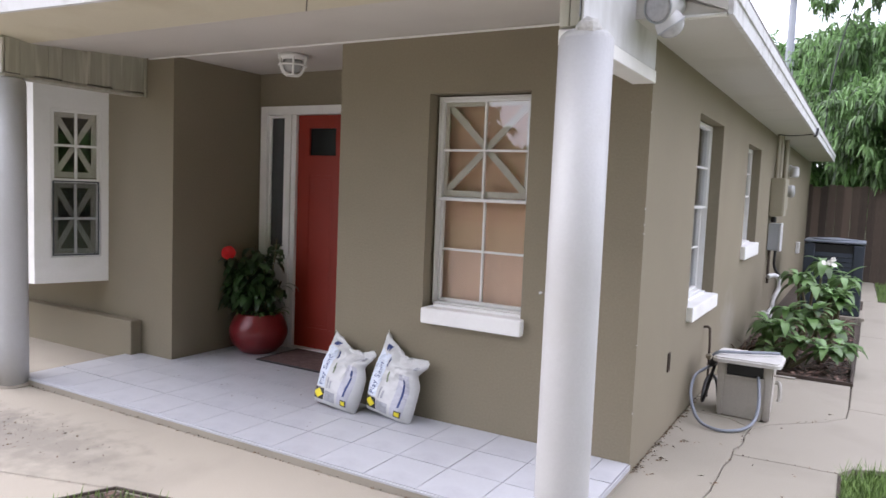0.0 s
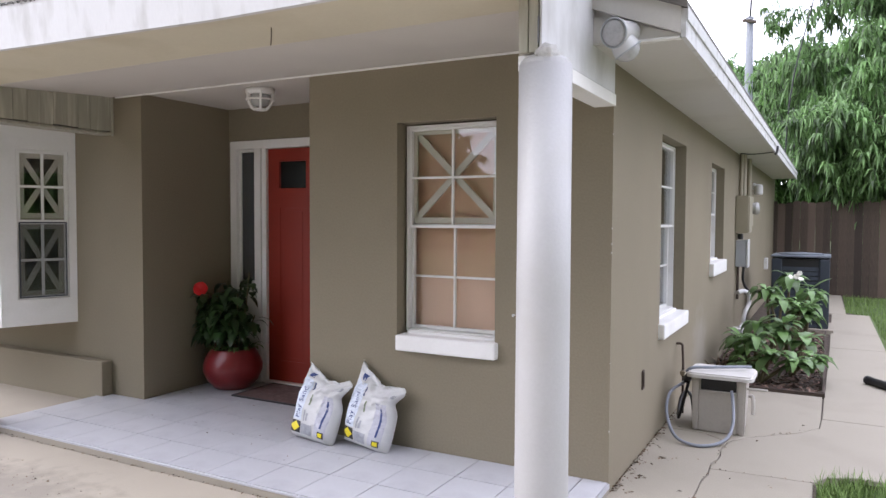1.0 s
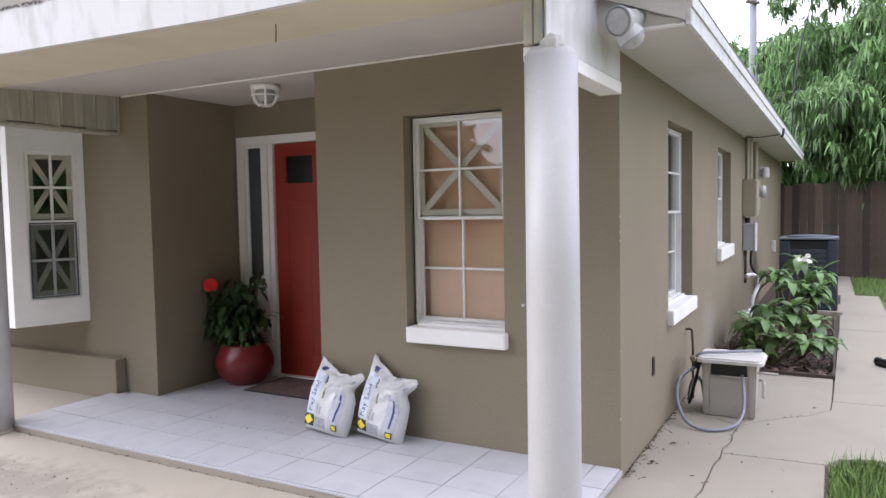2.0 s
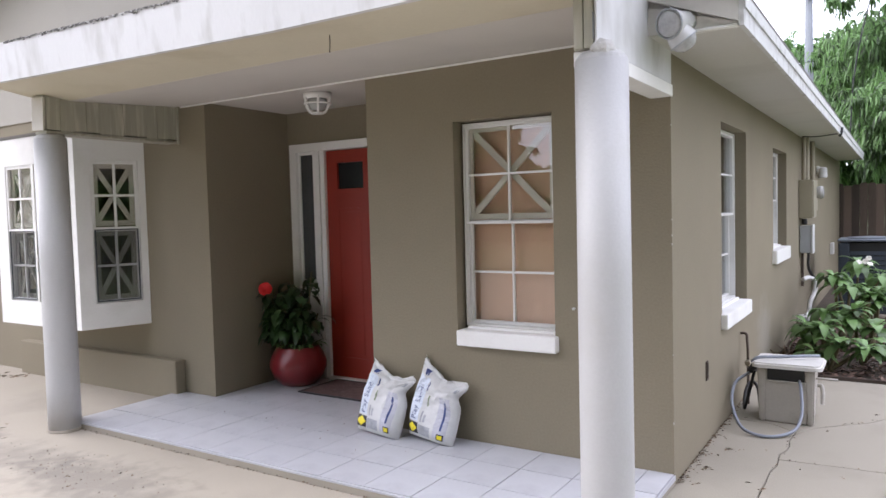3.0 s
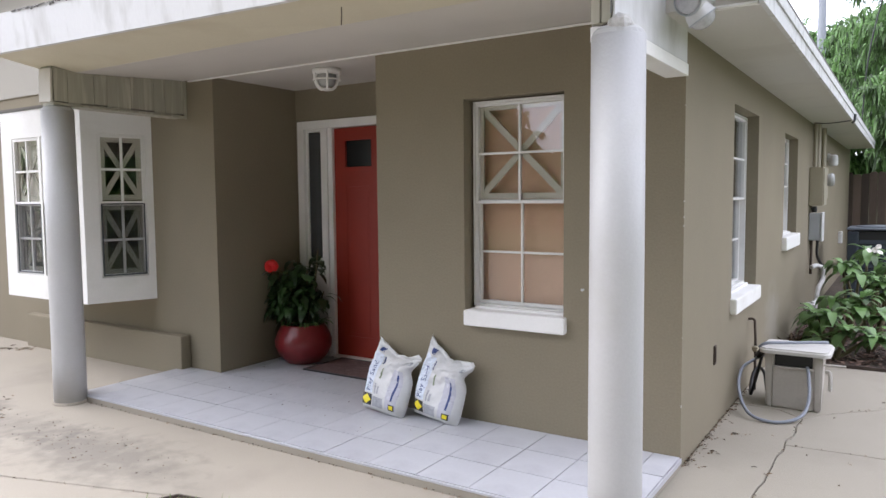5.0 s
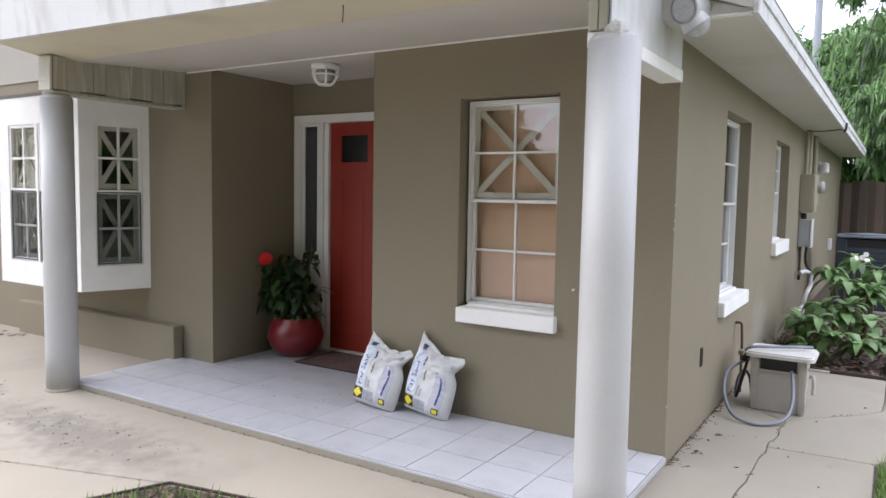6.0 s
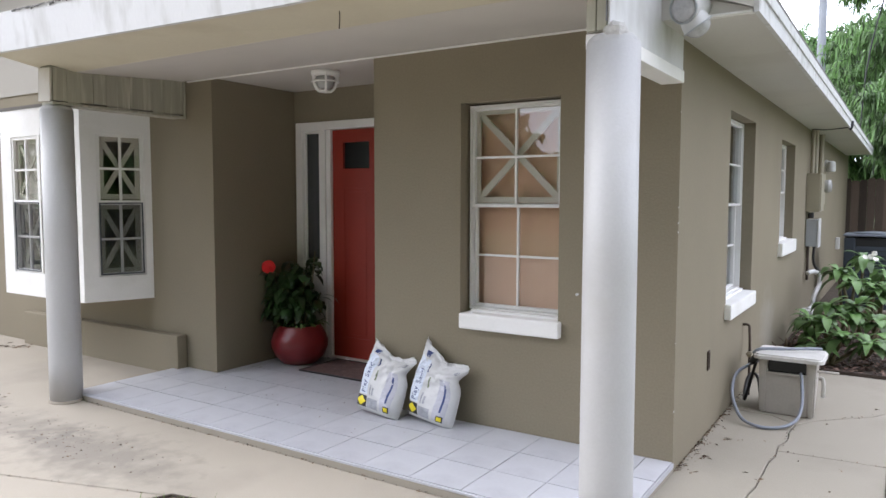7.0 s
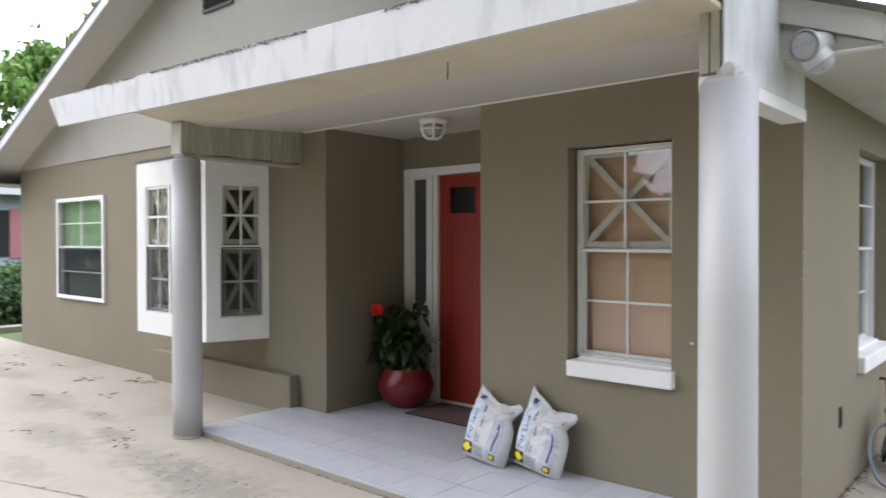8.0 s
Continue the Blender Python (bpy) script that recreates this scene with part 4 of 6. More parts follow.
# ---------------------------------------------------------------- fence
fence = thing("fence", (3, 12.7, -0.1), "tall weathered brown wooden board fence", "fence", "", "structure")
fr = random.Random(4)
x, k = -0.7, 0
board_meshes = []
for j in range(4):
    b = prism([(-0.0695, -0.1), (0.0695, -0.1), (0.0695, 1.80), (0.045, 1.83), (-0.045, 1.83), (-0.0695, 1.80)], (-0.009, 0.009))
    for v in b.verts:
        v.co.z += 0.012 * math.sin(j * 2.1 + v.co.x * 9)
    me = bpy.data.meshes.new("board")
    b.to_mesh(me)
    b.free()
    me.materials.append(FENCE)
    board_meshes.append(me)
while x < 9.5:
    ob = new("board", board_meshes[k % 4])
    ob.parent = fence
    ob.location = (x - 3, fr.uniform(-0.006, 0.006), 0.1 + fr.uniform(-0.025, 0.02))
    ob.rotation_euler = (0, radians(fr.uniform(-0.12, 0.12)), radians(fr.uniform(-1.5, 1.5)))
    x += 0.1405
    k += 1
for z in (0.35, 1.4):
    part("rail", box(-0.7, 9.5, 12.72, 12.76, z, z + 0.08), FENCE, fence)


# ---------------------------------------------------------------- trees
def leaf_cloud(rnd, centres, radius, per, length, width, droop, whorl):
    """Whorls of narrow leaves scattered about clump centres, as vertices and faces."""
    nrm = rnd.normal
    n = len(centres) * per
    c = np.repeat(np.array(centres), per, 0)
    o = nrm(size=(n, 3)) * np.array(radius) * 0.5
    at = c + o
    at = np.repeat(at, whorl, 0)
    m = len(at)
    a = rnd.uniform(0, 2 * np.pi, m)
    el = rnd.uniform(-droop, 0.35, m)
    d = np.stack([np.cos(a) * np.cos(el), np.sin(a) * np.cos(el), np.sin(el)], 1)
    s = np.stack([-np.sin(a), np.cos(a), nrm(size=m) * 0.4], 1)
    s /= np.linalg.norm(s, axis=1)[:, None]
    L = length * rnd.uniform(0.6, 1.25, m)[:, None]
    W = width * rnd.uniform(0.7, 1.2, m)[:, None]
    sag = np.zeros((m, 3))
    sag[:, 2] = -1
    p0 = at
    mid = at + d * L * 0.5
    tip = at + d * L * 0.85 + sag * L * 0.55
    v = np.stack([p0, mid + s * W, tip, mid - s * W], 1).reshape(-1, 3)
    f = np.arange(m * 4).reshape(-1, 4)
    return v, f


def tree(name, at, height, crown, radii, clumps, per, length, width, leaf, label, seed, droop=1.2, whorl=7, clump_r=0.55, flat=0.0):
    """A tapered trunk with limbs that reach the clumps, and a crown of many leaf whorls with gaps."""
    rnd = np.random.RandomState(seed)
    t = thing(name, at, label, "tree")
    cx, cy, cz = crown
    centres = []
    while len(centres) < clumps:
        p = rnd.normal(size=3)
        p /= np.linalg.norm(p)
        r = rnd.uniform(0.45, 1.0) ** 0.6
        q = np.array([cx, cy, cz]) + p * np.array(radii) * r * (1 + 0.18 * math.sin(3.1 * p[0] + 2 * p[2] * 2.3 + seed))
        if q[2] > flat:
            centres.append(q)
    v, f = leaf_cloud(rnd, centres, (clump_r, clump_r, clump_r * 0.8), per, length, width, droop, whorl)
    v = v - np.array(at)
    me = bpy.data.meshes.new("crown")
    me.from_pydata(v.tolist(), [], f.tolist())
    me.materials.append(leaf)
    c = new("crown", me)
    c.parent = t
    a = Vector(at)
    top = Vector((cx, cy, cz + radii[2] * 0.3))
    trunk = curve_points([a, a.lerp(top, 0.35) + Vector((0.2, 0.1, 0)), top], 6)
    r0 = 0.03 * height
    part("trunk", tube(trunk, r0, 10, True, [r0 * (1 - 0.75 * i / (len(trunk) - 1)) for i in range(len(trunk))]), BARK, t, "", True)
    for i in range(9):
        q = Vector(centres[int(rnd.randint(len(centres)))])
        s0 = a.lerp(top, 0.3 + 0.07 * i)
        pts = curve_points([s0, s0.lerp(q, 0.5) + Vector((0, 0, 0.4)), q], 5)
        part("limb", tube(pts, 0.05, 7, True, [r0 * 0.35 * (1 - 0.8 * j / (len(pts) - 1)) for j in range(len(pts))]), BARK, t, "", True)
    return t


GZ = GROUND - 0.05
tree("mango_tree", (4.9, 16.8, GZ), 10, (4.6, 16.6, 5.6), (4.7, 4.0, 5.0), 300, 34, 0.28, 0.026, LEAF_A, "large leafy tree with long drooping leaves behind the fence", 11, 1.3, 12, 0.52, 1.5)
tree("mango_tree", (3.4, 14.4, GZ), 3.5, (3.4, 13.1, 3.0), (3.7, 1.2, 1.4), 120, 34, 0.27, 0.025, LEAF_A, "young tree whose drooping leaves hang over the fence", 15, 1.3, 12, 0.45, 1.75)
tree("mango_tree", (9.5, 21, GZ), 11, (9, 21, 6.5), (5.5, 4.5, 6), 150, 18, 0.38, 0.045, LEAF_A, "large leafy tree further along the fence", 12, 1.3, 9, 0.8, 1.5)
tree("background_tree", (-1.5, 30, GZ), 9, (-2.0, 30, 5.7), (4.2, 3, 3.4), 140, 20, 0.42, 0.055, LEAF_A, "paler tree far behind the roof", 13, 1.0, 8, 0.7, 1.0)
tree("broadleaf_tree", (-29.2, 11.2, GZ), 11, (-28.9, 11.4, 6.0), (5.2, 5, 5.4), 190, 60, 0.4, 0.11, LEAF_C, "broad-leaved tree beyond the neighbouring house", 14, 0.9, 6, 0.9, 1.5)
# trees added round the lot: windows mirror some, tall front ones block sky light
for i, (tx, ty, h) in enumerate(((-24, -29, 4.5), (-38, -9, 4), (-20.3, -29.5, 7), (-5.5, -29, 11), (-10, -31, 3.6), (-14, -31, 3.4), (4.2, -12, 16), (0.5, -17, 15), (9.5, -12, 16), (-1.5, -23, 15), (-19, -13, 4.5), (13.5, -9, 9), (18, -4, 3.2), (19, 2, 3), (18.5, 8, 3), (23, -2, 3.6), (26, 6, 3.6), (24, 14, 4), (-30, -16, 4.5), (-2, 34, 8), (4, 30, 9), (10, 31, 9))):
    tree("added_tree", (tx, ty, GZ), h, (tx, ty, h * 0.52), (4.4, 4.4, h * 0.52), 150, 13, 0.6, 0.2, LEAF_B, "full green tree added around the lot", 20 + i, 0.9, 6, 0.9, 0.4)


# ---------------------------------------------------------------- neighbouring house
nb = thing("neighbour_house", (-24, 5, GZ), "grey-blue neighbouring house with a pink shutter", "house")
part("wall", box(-27.5, -21.5, 1.0, 11.0, GZ, 2.75), NEIGH, nb)
for k in range(11):
    z = 0.15 + 0.235 * k
    part("siding_board", box(-21.498, -21.47, 1.0, 11.0, z, z + 0.225), NEIGH, nb)
part("roof", join_bm(prism([(-28.0, 2.75), (-21.0, 2.75), (-21.0, 2.88), (-24.5, 4.2), (-28.0, 2.88)], (0.6, 11.4))), SHINGLE, nb)
part("fascia", box(-20.99, -20.96, 0.6, 11.4, 2.72, 2.9), FASCIA, nb)
part("window", box(-21.468, -21.44, 2.3, 3.3, 1.0, 2.3), DARK, nb)
for y in (1.85, 3.32):
    part("shutter", box(-21.468, -21.42, y, y + 0.42, 0.95, 2.35, 0.01), PINK, nb, "faded pink shutter")


def bush(name, at, r, n, seed, label, leaf=None):
    rnd = np.random.RandomState(seed)
    t = thing(name, at, label, "bush")
    cs = [np.array(at) + np.array([rnd.uniform(-r[0], r[0]), rnd.uniform(-r[1], r[1]), rnd.uniform(0.1, r[2])]) for _ in range(n)]
    v, f = leaf_cloud(rnd, cs, (0.25, 0.25, 0.2), 40, 0.12, 0.035, 0.7, 5)
    v = v - np.array(at)
    v[:, 2] = np.maximum(v[:, 2], 0.003)
    me = bpy.data.meshes.new("foliage")
    me.from_pydata(v.tolist(), [], f.tolist())
    me.materials.append(leaf or LEAF_B)
    c = new("foliage", me)
    c.parent = t
    part("stem", tube([Vector(at), Vector(at) + Vector((0.02, 0, r[2] * 0.6))], 0.03, 7), BARK, t)
    return t


for y in (0.4, 1.8, 3.4, 5.0):
    bush("hedge_bush", (-16.6 - 0.3 * y, y, GZ), (0.6, 0.8, 0.95), 14, int(y * 10), "dark green shrub in front of the neighbouring house")
for y in (-0.6, 0.6, 1.8, 3.0):
    bush("hedge_bush", (-13.7 - 0.1 * y, y, GZ), (0.5, 0.75, 0.62), 16, 70 + int(y * 10), "dark green shrub behind the concrete edging", HEDGE)
structure("lawn_edging", box(-12.75, -12.45, -6, 3, GZ - 0.05, GROUND + 0.05, 0.015), WALK, "pale concrete edging between drive and lawn", "kerb")

# ---------------------------------------------------------------- utility pole
pole = thing("utility_pole", (-1.72, 25, GZ), "tall pale utility pole with crossarm and wires", "utility pole")
part("shaft", tube([(-1.72, 25, GZ), (-1.72, 25, 5), (-1.72, 25, 8.9)], 0.14, 14, True, [0.17, 0.15, 0.13]), POLE, pole, "", True)
part("crossarm", moved(box(-0.3, 0.3, -0.05, 0.05, -0.05, 0.05, 0.01), Matrix.Translation((-1.72, 24.8, 8.7)) @ Matrix.Rotation(radians(50), 4, "Z")), BARK, pole)
part("mast", tube([(-1.72, 25, 8.9), (-1.6, 25, 11.5)], 0.04, 7), BLACKPL, pole)
for s in (-0.8, 0.0, 0.8):
    part("wire", tube(curve_points([(-1.72 + 0.2 * s, 24.8 + 0.2 * s, 8.76), (6 + s, 23, 9.6), (16 + s, 20, 11.5)], 8), 0.012, 5), BLACKPL, pole)
part("wire", tube(curve_points([(0.2, 12.2, 2.5), (0.31, 12.0, 4.05), (0.67, 12.0, 5.8), (1.7, 12.6, 10.5)], 8), 0.014, 5), BLACKPL, pole, "service wire")


# ---------------------------------------------------------------- leaves that bend
def strap_leaf(bm, base, azim, length, width, rise, sag, segs=6, fold=0.18):
    """A broad leaf with a midrib fold that rises and then bends over."""
    d = Vector((math.cos(azim), math.sin(azim), 0))
    s = Vector((-math.sin(azim), math.cos(azim), 0))
    rows = []
    for i in range(segs + 1):
        t = i / segs
        p = Vector(base) + d * (length * t * (1 - 0.15 * t * t)) + Vector((0, 0, length * (rise * t - sag * t * t)))
        w = width * math.sin(math.pi * min(1, 0.08 + 0.92 * t) ** 1.2) * 0.5 + 0.002
        up = Vector((0, 0, fold * w))
        rows.append([bm.verts.new(p + s * w + up), bm.verts.new(p), bm.verts.new(p - s * w + up)])
    for a, b in zip(rows, rows[1:]):
        for k in range(2):
            bm.faces.new((a[k], a[k + 1], b[k + 1], b[k]))


# ---------------------------------------------------------------- side bed with plumeria
bed = thing("planting_bed", (0.5, 4.6, GROUND), "mulched planting bed with a brown edging strip", "planting bed")
bm = bmesh.new()
bmesh.ops.create_grid(bm, x_segments=24, y_segments=70, size=0.5)
for v in bm.verts:
    v.co.x, v.co.y = 0.004 + (v.co.x + 0.5) * 1.0, 2.99 + (v.co.y + 0.5) * 3.9
    v.co.z = GROUND - 0.01 + 0.03 * noise.noise(v.co * 6) + 0.02 * noise.noise(v.co * 19)
part("soil", bm, SOIL, bed, "", True)
part("edging", join_bm(box(1.006, 1.03, 2.99, 6.9, GROUND - 0.06, GROUND + 0.035, 0.004), box(0.0, 1.03, 2.966, 2.988, GROUND - 0.06, GROUND + 0.03, 0.004)), RUST, bed, "rusty brown edging strip")
r = random.Random(8)
vs, fs = [], []
for _ in range(2600):
    x, y = r.uniform(0.03, 0.99), r.uniform(3.01, 6.8)
    a, ln, w, t = r.uniform(0, 6.3), r.uniform(0.012, 0.045), r.uniform(0.005, 0.014), r.uniform(-0.4, 0.4)
    z = GROUND + r.uniform(0.0, 0.035)
    c, s = math.cos(a), math.sin(a)
    k = len(vs)
    vs += [(x - c * ln, y - s * ln, z - t * ln), (x + s * w, y - c * w, z + 0.006), (x + c * ln, y + s * ln, z + t * ln), (x - s * w, y + c * w, z - 0.004)]
    fs += [(k, k + 1, k + 2, k + 3)]
stuff("mulch", vs, fs, MULCH, "brown leaf and bark mulch on the bed", "mulch")


def plumeria(at, stems, seed, label):
    """Bare stems that fork from the ground, each with a whorl of broad leaves at its tip."""
    rr = random.Random(seed)
    p = thing("plumeria_plant", at, label, "plant", "plants in the side bed")
    for h, dx, dy in stems:
        a = Vector(at)
        tip = a + Vector((dx, dy, h))
        part("stem", tube(curve_points([a, a.lerp(tip, 0.5) + Vector((dx * 0.1, 0.02, 0.03)), tip], 5), 0.014, 8, True, [0.02 - 0.008 * i / 10 for i in range(11)]), STEM, p, "", True)
        bm = bmesh.new()
        n = rr.randint(14, 18)
        for i in range(n):
            strap_leaf(bm, tip + Vector((0, 0, -0.07 * i / n)), i * 2.4 + rr.uniform(-0.3, 0.3), rr.uniform(0.16, 0.27), rr.uniform(0.065, 0.1), rr.uniform(0.15, 0.95), rr.uniform(0.4, 1.05))
        part("leaf_whorl", bm, PLANT, p, "", True)
    return p


plumeria((0.5, 3.28, GROUND), [(0.29, 0.1, -0.05), (0.4, -0.05, 0.12), (0.24, 0.3, 0.02), (0.2, -0.12, -0.02)], 1, "low plumeria with broad green leaves beside the walkway")
plumeria((0.74, 3.75, GROUND), [(0.36, 0.1, 0.05), (0.5, -0.08, 0.1), (0.26, 0.18, -0.3)], 2, "plumeria with drooping broad green leaves")
plumeria((0.55, 4.4, GROUND), [(0.66, 0.06, 0.0), (0.58, 0.25, 0.15), (0.75, -0.1, 0.2)], 3, "taller plumeria with broad pale green leaves")
flowering = plumeria((0.6, 5.2, GROUND), [(0.86, 0.05, 0.0), (0.7, 0.25, 0.1), (0.66, -0.15, -0.2)], 4, "tall plumeria carrying a white flower head")
plumeria((0.78, 5.9, GROUND), [(0.6, 0.1, 0.0), (0.7, -0.1, 0.15), (0.5, 0.05, -0.3)], 5, "plumeria with broad leaves near the cooling unit")
plumeria((0.42, 3.7, GROUND), [(0.5, 0.02, 0.05), (0.42, 0.2, 0.1), (0.36, -0.1, -0.1)], 7, "plumeria with broad leaves in the middle of the bed")
plumeria((0.8, 4.6, GROUND), [(0.5, 0.06, 0.0), (0.62, -0.06, 0.1)], 8, "plumeria leaning towards the walkway")
plumeria((0.2, 4.1, GROUND), [(0.3, 0.05, 0.0), (0.24, 0.08, -0.2)], 6, "small plumeria close to the stucco wall")
bm = bmesh.new()
for i in range(6):
    a = i * 2.4
    face = Matrix.Translation((0.72 + 0.055 * math.cos(a) * (i > 2), 5.0 - 0.02 * (i % 2), 0.82 + 0.045 * math.sin(a) * (i > 2))) @ Matrix.Rotation(radians(60) + 0.4 * math.sin(3 * a), 4, "X") @ Matrix.Rotation(0.6 * math.cos(2 * a), 4, "Y")
    bloom = bmesh.new()
    for k in range(5):
        strap_leaf(bloom, (0, 0, 0), a + k * 1.257, 0.036, 0.03, 0.35, 0.3, 3)
    bm = join_bm(bm, moved(bloom, face))
part("flower_head", bm, WHITEPETAL, flowering, "cluster of white flowers")
bm = bmesh.new()
for i in range(40):
    a = r.uniform(0, 6.28)
    strap_leaf(bm, (0.12 + r.uniform(-0.08, 0.1), 3.25 + r.uniform(-0.2, 0.5), GROUND), a, r.uniform(0.1, 0.24), 0.012, 1.2, 0.5, 4)
t = thing("dry_weed", (0.12, 3.3, GROUND), "dry brown weeds at the wall's foot", "weed")
part("stalks", bm, DRYLEAF, t)

# ---------------------------------------------------------------- cooling unit
ac = thing("air_conditioner", (0.72, 7.35, GROUND), "dark slate outdoor cooling unit on a pad", "air conditioner")
AX0, AX1, AY0, AY1, AZ = 0.34, 1.05, 6.98, 7.69, 0.97
part("pad", box(AX0 - 0.06, AX1 + 0.06, AY0 - 0.06, AY1 + 0.06, GROUND - 0.06, GROUND + 0.04, 0.01), CONCRETE, ac)
part("core", box(AX0 + 0.03, AX1 - 0.03, AY0 + 0.03, AY1 - 0.03, GROUND + 0.04, AZ - 0.05), BLACKPL, ac)
for x, y in ((AX0, AY0), (AX1 - 0.13, AY0), (AX0, AY1 - 0.13), (AX1 - 0.13, AY1 - 0.13)):
    part("corner_post", box(x, x + 0.13, y, y + 0.13, GROUND + 0.042, AZ - 0.045, 0.02), ACBODY, ac)
for k in range(13):
    z = GROUND + 0.08 + k * 0.063
    part("louver", moved(box(AX0 + 0.131, AX1 - 0.131, -0.004, 0.004, -0.026, 0.026), Matrix.Translation((0, AY0 + 0.022, z)) @ Matrix.Rotation(radians(-9), 4, "X")), ACBODY, ac)
    part("louver", moved(box(-0.004, 0.004, AY0 + 0.131, AY1 - 0.131, -0.026, 0.026), Matrix.Translation((AX1 - 0.022, 0, z)) @ Matrix.Rotation(radians(-9), 4, "Y")), ACBODY, ac)
bm = box(AX0 - 0.01, AX1 + 0.01, AY0 - 0.01, AY1 + 0.01, AZ - 0.03, AZ, 0.014)
part("lid", bm, ACTOP, ac, "slate grey top rim")
part("fan_guard", lathe([(0.28, AZ + 0.001), (0.28, AZ + 0.015), (0.05, AZ + 0.03)], ((AX0 + AX1) / 2, (AY0 + AY1) / 2, 0), 28), ACTOP, ac)

# ---------------------------------------------------------------- meters and pipes on the side wall
pb = thing("breaker_panel", (0.07, 5.9, 1.5), "beige electrical panel box on the stucco wall", "electrical box")
part("body", box(0.002, 0.15, 5.72, 6.1, 1.28, 1.74, 0.008), BEIGEMETAL, pb)
part("cover", box(0.151, 0.162, 5.73, 6.09, 1.29, 1.73, 0.004), BEIGEMETAL, pb)
part("conduit", tube([(0.05, 5.8, 1.741), (0.05, 5.8, 2.268)], 0.022, 10), BEIGEMETAL, pb, "painted conduit up to the eave")
part("conduit", tube([(0.06, 6.02, 1.741), (0.06, 6.02, 2.268)], 0.03, 10), BEIGEMETAL, pb, "painted conduit up to the eave")
part("fitting", lathe([(0.03, 0), (0.035, 0.03), (0.03, 0.07)], (0.05, 5.85, 1.2), 12), BLACKPL, pb)
em = thing("electric_meter", (0.09, 6.7, 1.55), "round electric meter in a painted socket", "meter")
part("socket", box(0.002, 0.11, 6.55, 6.85, 1.36, 1.76, 0.01), BEIGEMETAL, em)
part("dial", moved(lathe([(0.075, 0), (0.085, 0.05), (0.07, 0.08), (0.02, 0.09)], (0, 0, 0), 24), Matrix.Translation((0.111, 6.7, 1.6)) @ Matrix.Rotation(radians(90), 4, "Y")), LAMPGLASS, em, "glass meter dome")
part("conduit", tube([(0.06, 6.7, 1.761), (0.06, 6.7, 2.268)], 0.03, 10), BEIGEMETAL, em)
gb = thing("disconnect_box", (0.08, 5.9, 1.0), "grey metal switch box with a cable below", "electrical box")
part("body", box(0.004, 0.13, 5.78, 6.0, 0.86, 1.19, 0.008), GREYMETAL, gb)
part("cover", box(0.131, 0.15, 5.77, 6.01, 0.85, 1.2, 0.008), PVC, gb, "pale cover")
part("cable", tube(curve_points([(0.09, 5.9, 0.86), (0.09, 5.92, 0.66), (0.16, 6.1, 0.53), (0.32, 6.6, 0.5), (0.42, 7.0, 0.52)], 6), 0.016, 8), BLACKPL, gb, "black flexible cable")
part("conduit", tube([(0.03, 5.84, 0.86), (0.03, 5.84, 0.45)], 0.016, 8), RUST, gb)
wl_ = thing("wall_lamp", (0.08, 7.9, 1.9), "small white outdoor lamp under the eave", "lamp")
part("base", moved(lathe([(0.05, 0), (0.05, 0.03), (0.03, 0.05)], (0, 0, 0), 16), Matrix.Translation((0.002, 7.9, 1.95)) @ Matrix.Rotation(radians(90), 4, "Y")), PVC, wl_)
part("shade", lathe([(0.03, 0.16), (0.06, 0.14), (0.065, 0.02), (0.05, 0)], (0.08, 7.9, 1.82), 18), PVC, wl_, "white lamp shade")
wl2 = thing("wall_lamp", (0.08, 7.2, 1.6), "small beige flood lamp beside the meter", "lamp")
part("base", box(0.002, 0.05, 7.16, 7.24, 1.56, 1.64, 0.006), PVC, wl2)
part("shade", moved(lathe([(0.025, 0), (0.045, 0.06), (0.05, 0.08), (0.01, 0.082)], (0, 0, 0), 16), Matrix.Translation((0.06, 7.18, 1.6)) @ Matrix.Rotation(radians(70), 4, "X")), BEIGEMETAL, wl2)
cp = thing("wall_outlet", (0.02, 10.4, 0.66), "white covered outlet low on the stucco wall", "outlet")
part("cover", box(0.002, 0.06, 10.3, 10.5, 0.56, 0.76, 0.01), PVC, cp)
pv = thing("drain_pipe", (0.1, 5.6, 0.2), "white bent plastic drain pipe", "pipe")
part("pipe", tube(curve_points([(0.05, 5.7, 0.545), (0.1, 5.78, 0.56), (0.15, 5.86, 0.53), (0.165, 5.88, 0.46), (0.16, 5.87, 0.38), (0.13, 5.8, 0.3), (0.115, 5.76, 0.22), (0.11, 5.74, 0.15), (0.08, 5.62, 0.11)], 6), 0.026, 12), PVC, pv, "", True)
part("collar", box(0.002, 0.13, 5.5, 5.72, 0.05, 0.12, 0.012), PVC, pv)
part("riser", tube([(0.06, 5.55, 0.06), (0.06, 5.55, GROUND - 0.02)], 0.03, 10), PVC, pv)
wc = thing("eave_cable", (0.2, 6.0, 2.25), "thin cable from the wall to a hook on the fascia", "cable")
part("cable", tube(curve_points([(0.05, 5.75, 2.26), (0.2, 5.72, 2.245), (0.44, 5.7, 2.262)], 5), 0.006, 6), BLACKPL, wc)
part("hook", tube(curve_points([(0.43, 5.7, 2.23), (0.452, 5.7, 2.26), (0.46, 5.72, 2.33)], 4), 0.014, 7), BLACKPL, wc)
vt = thing("wall_vent", (0.01, 0.78, 0.41), "small rusty weep vent in the stucco wall", "vent")
part("frame", wall_bm(0.755, 0.805, 0.355, 0.475, 0.008, [(0.765, 0.795, 0.365, 0.465)], SIDE @ Matrix.Translation((0, 0.009, 0))), RUST, vt)
part("back", box(0.001, 0.003, 0.764, 0.796, 0.364, 0.466), BLACKPL, vt)
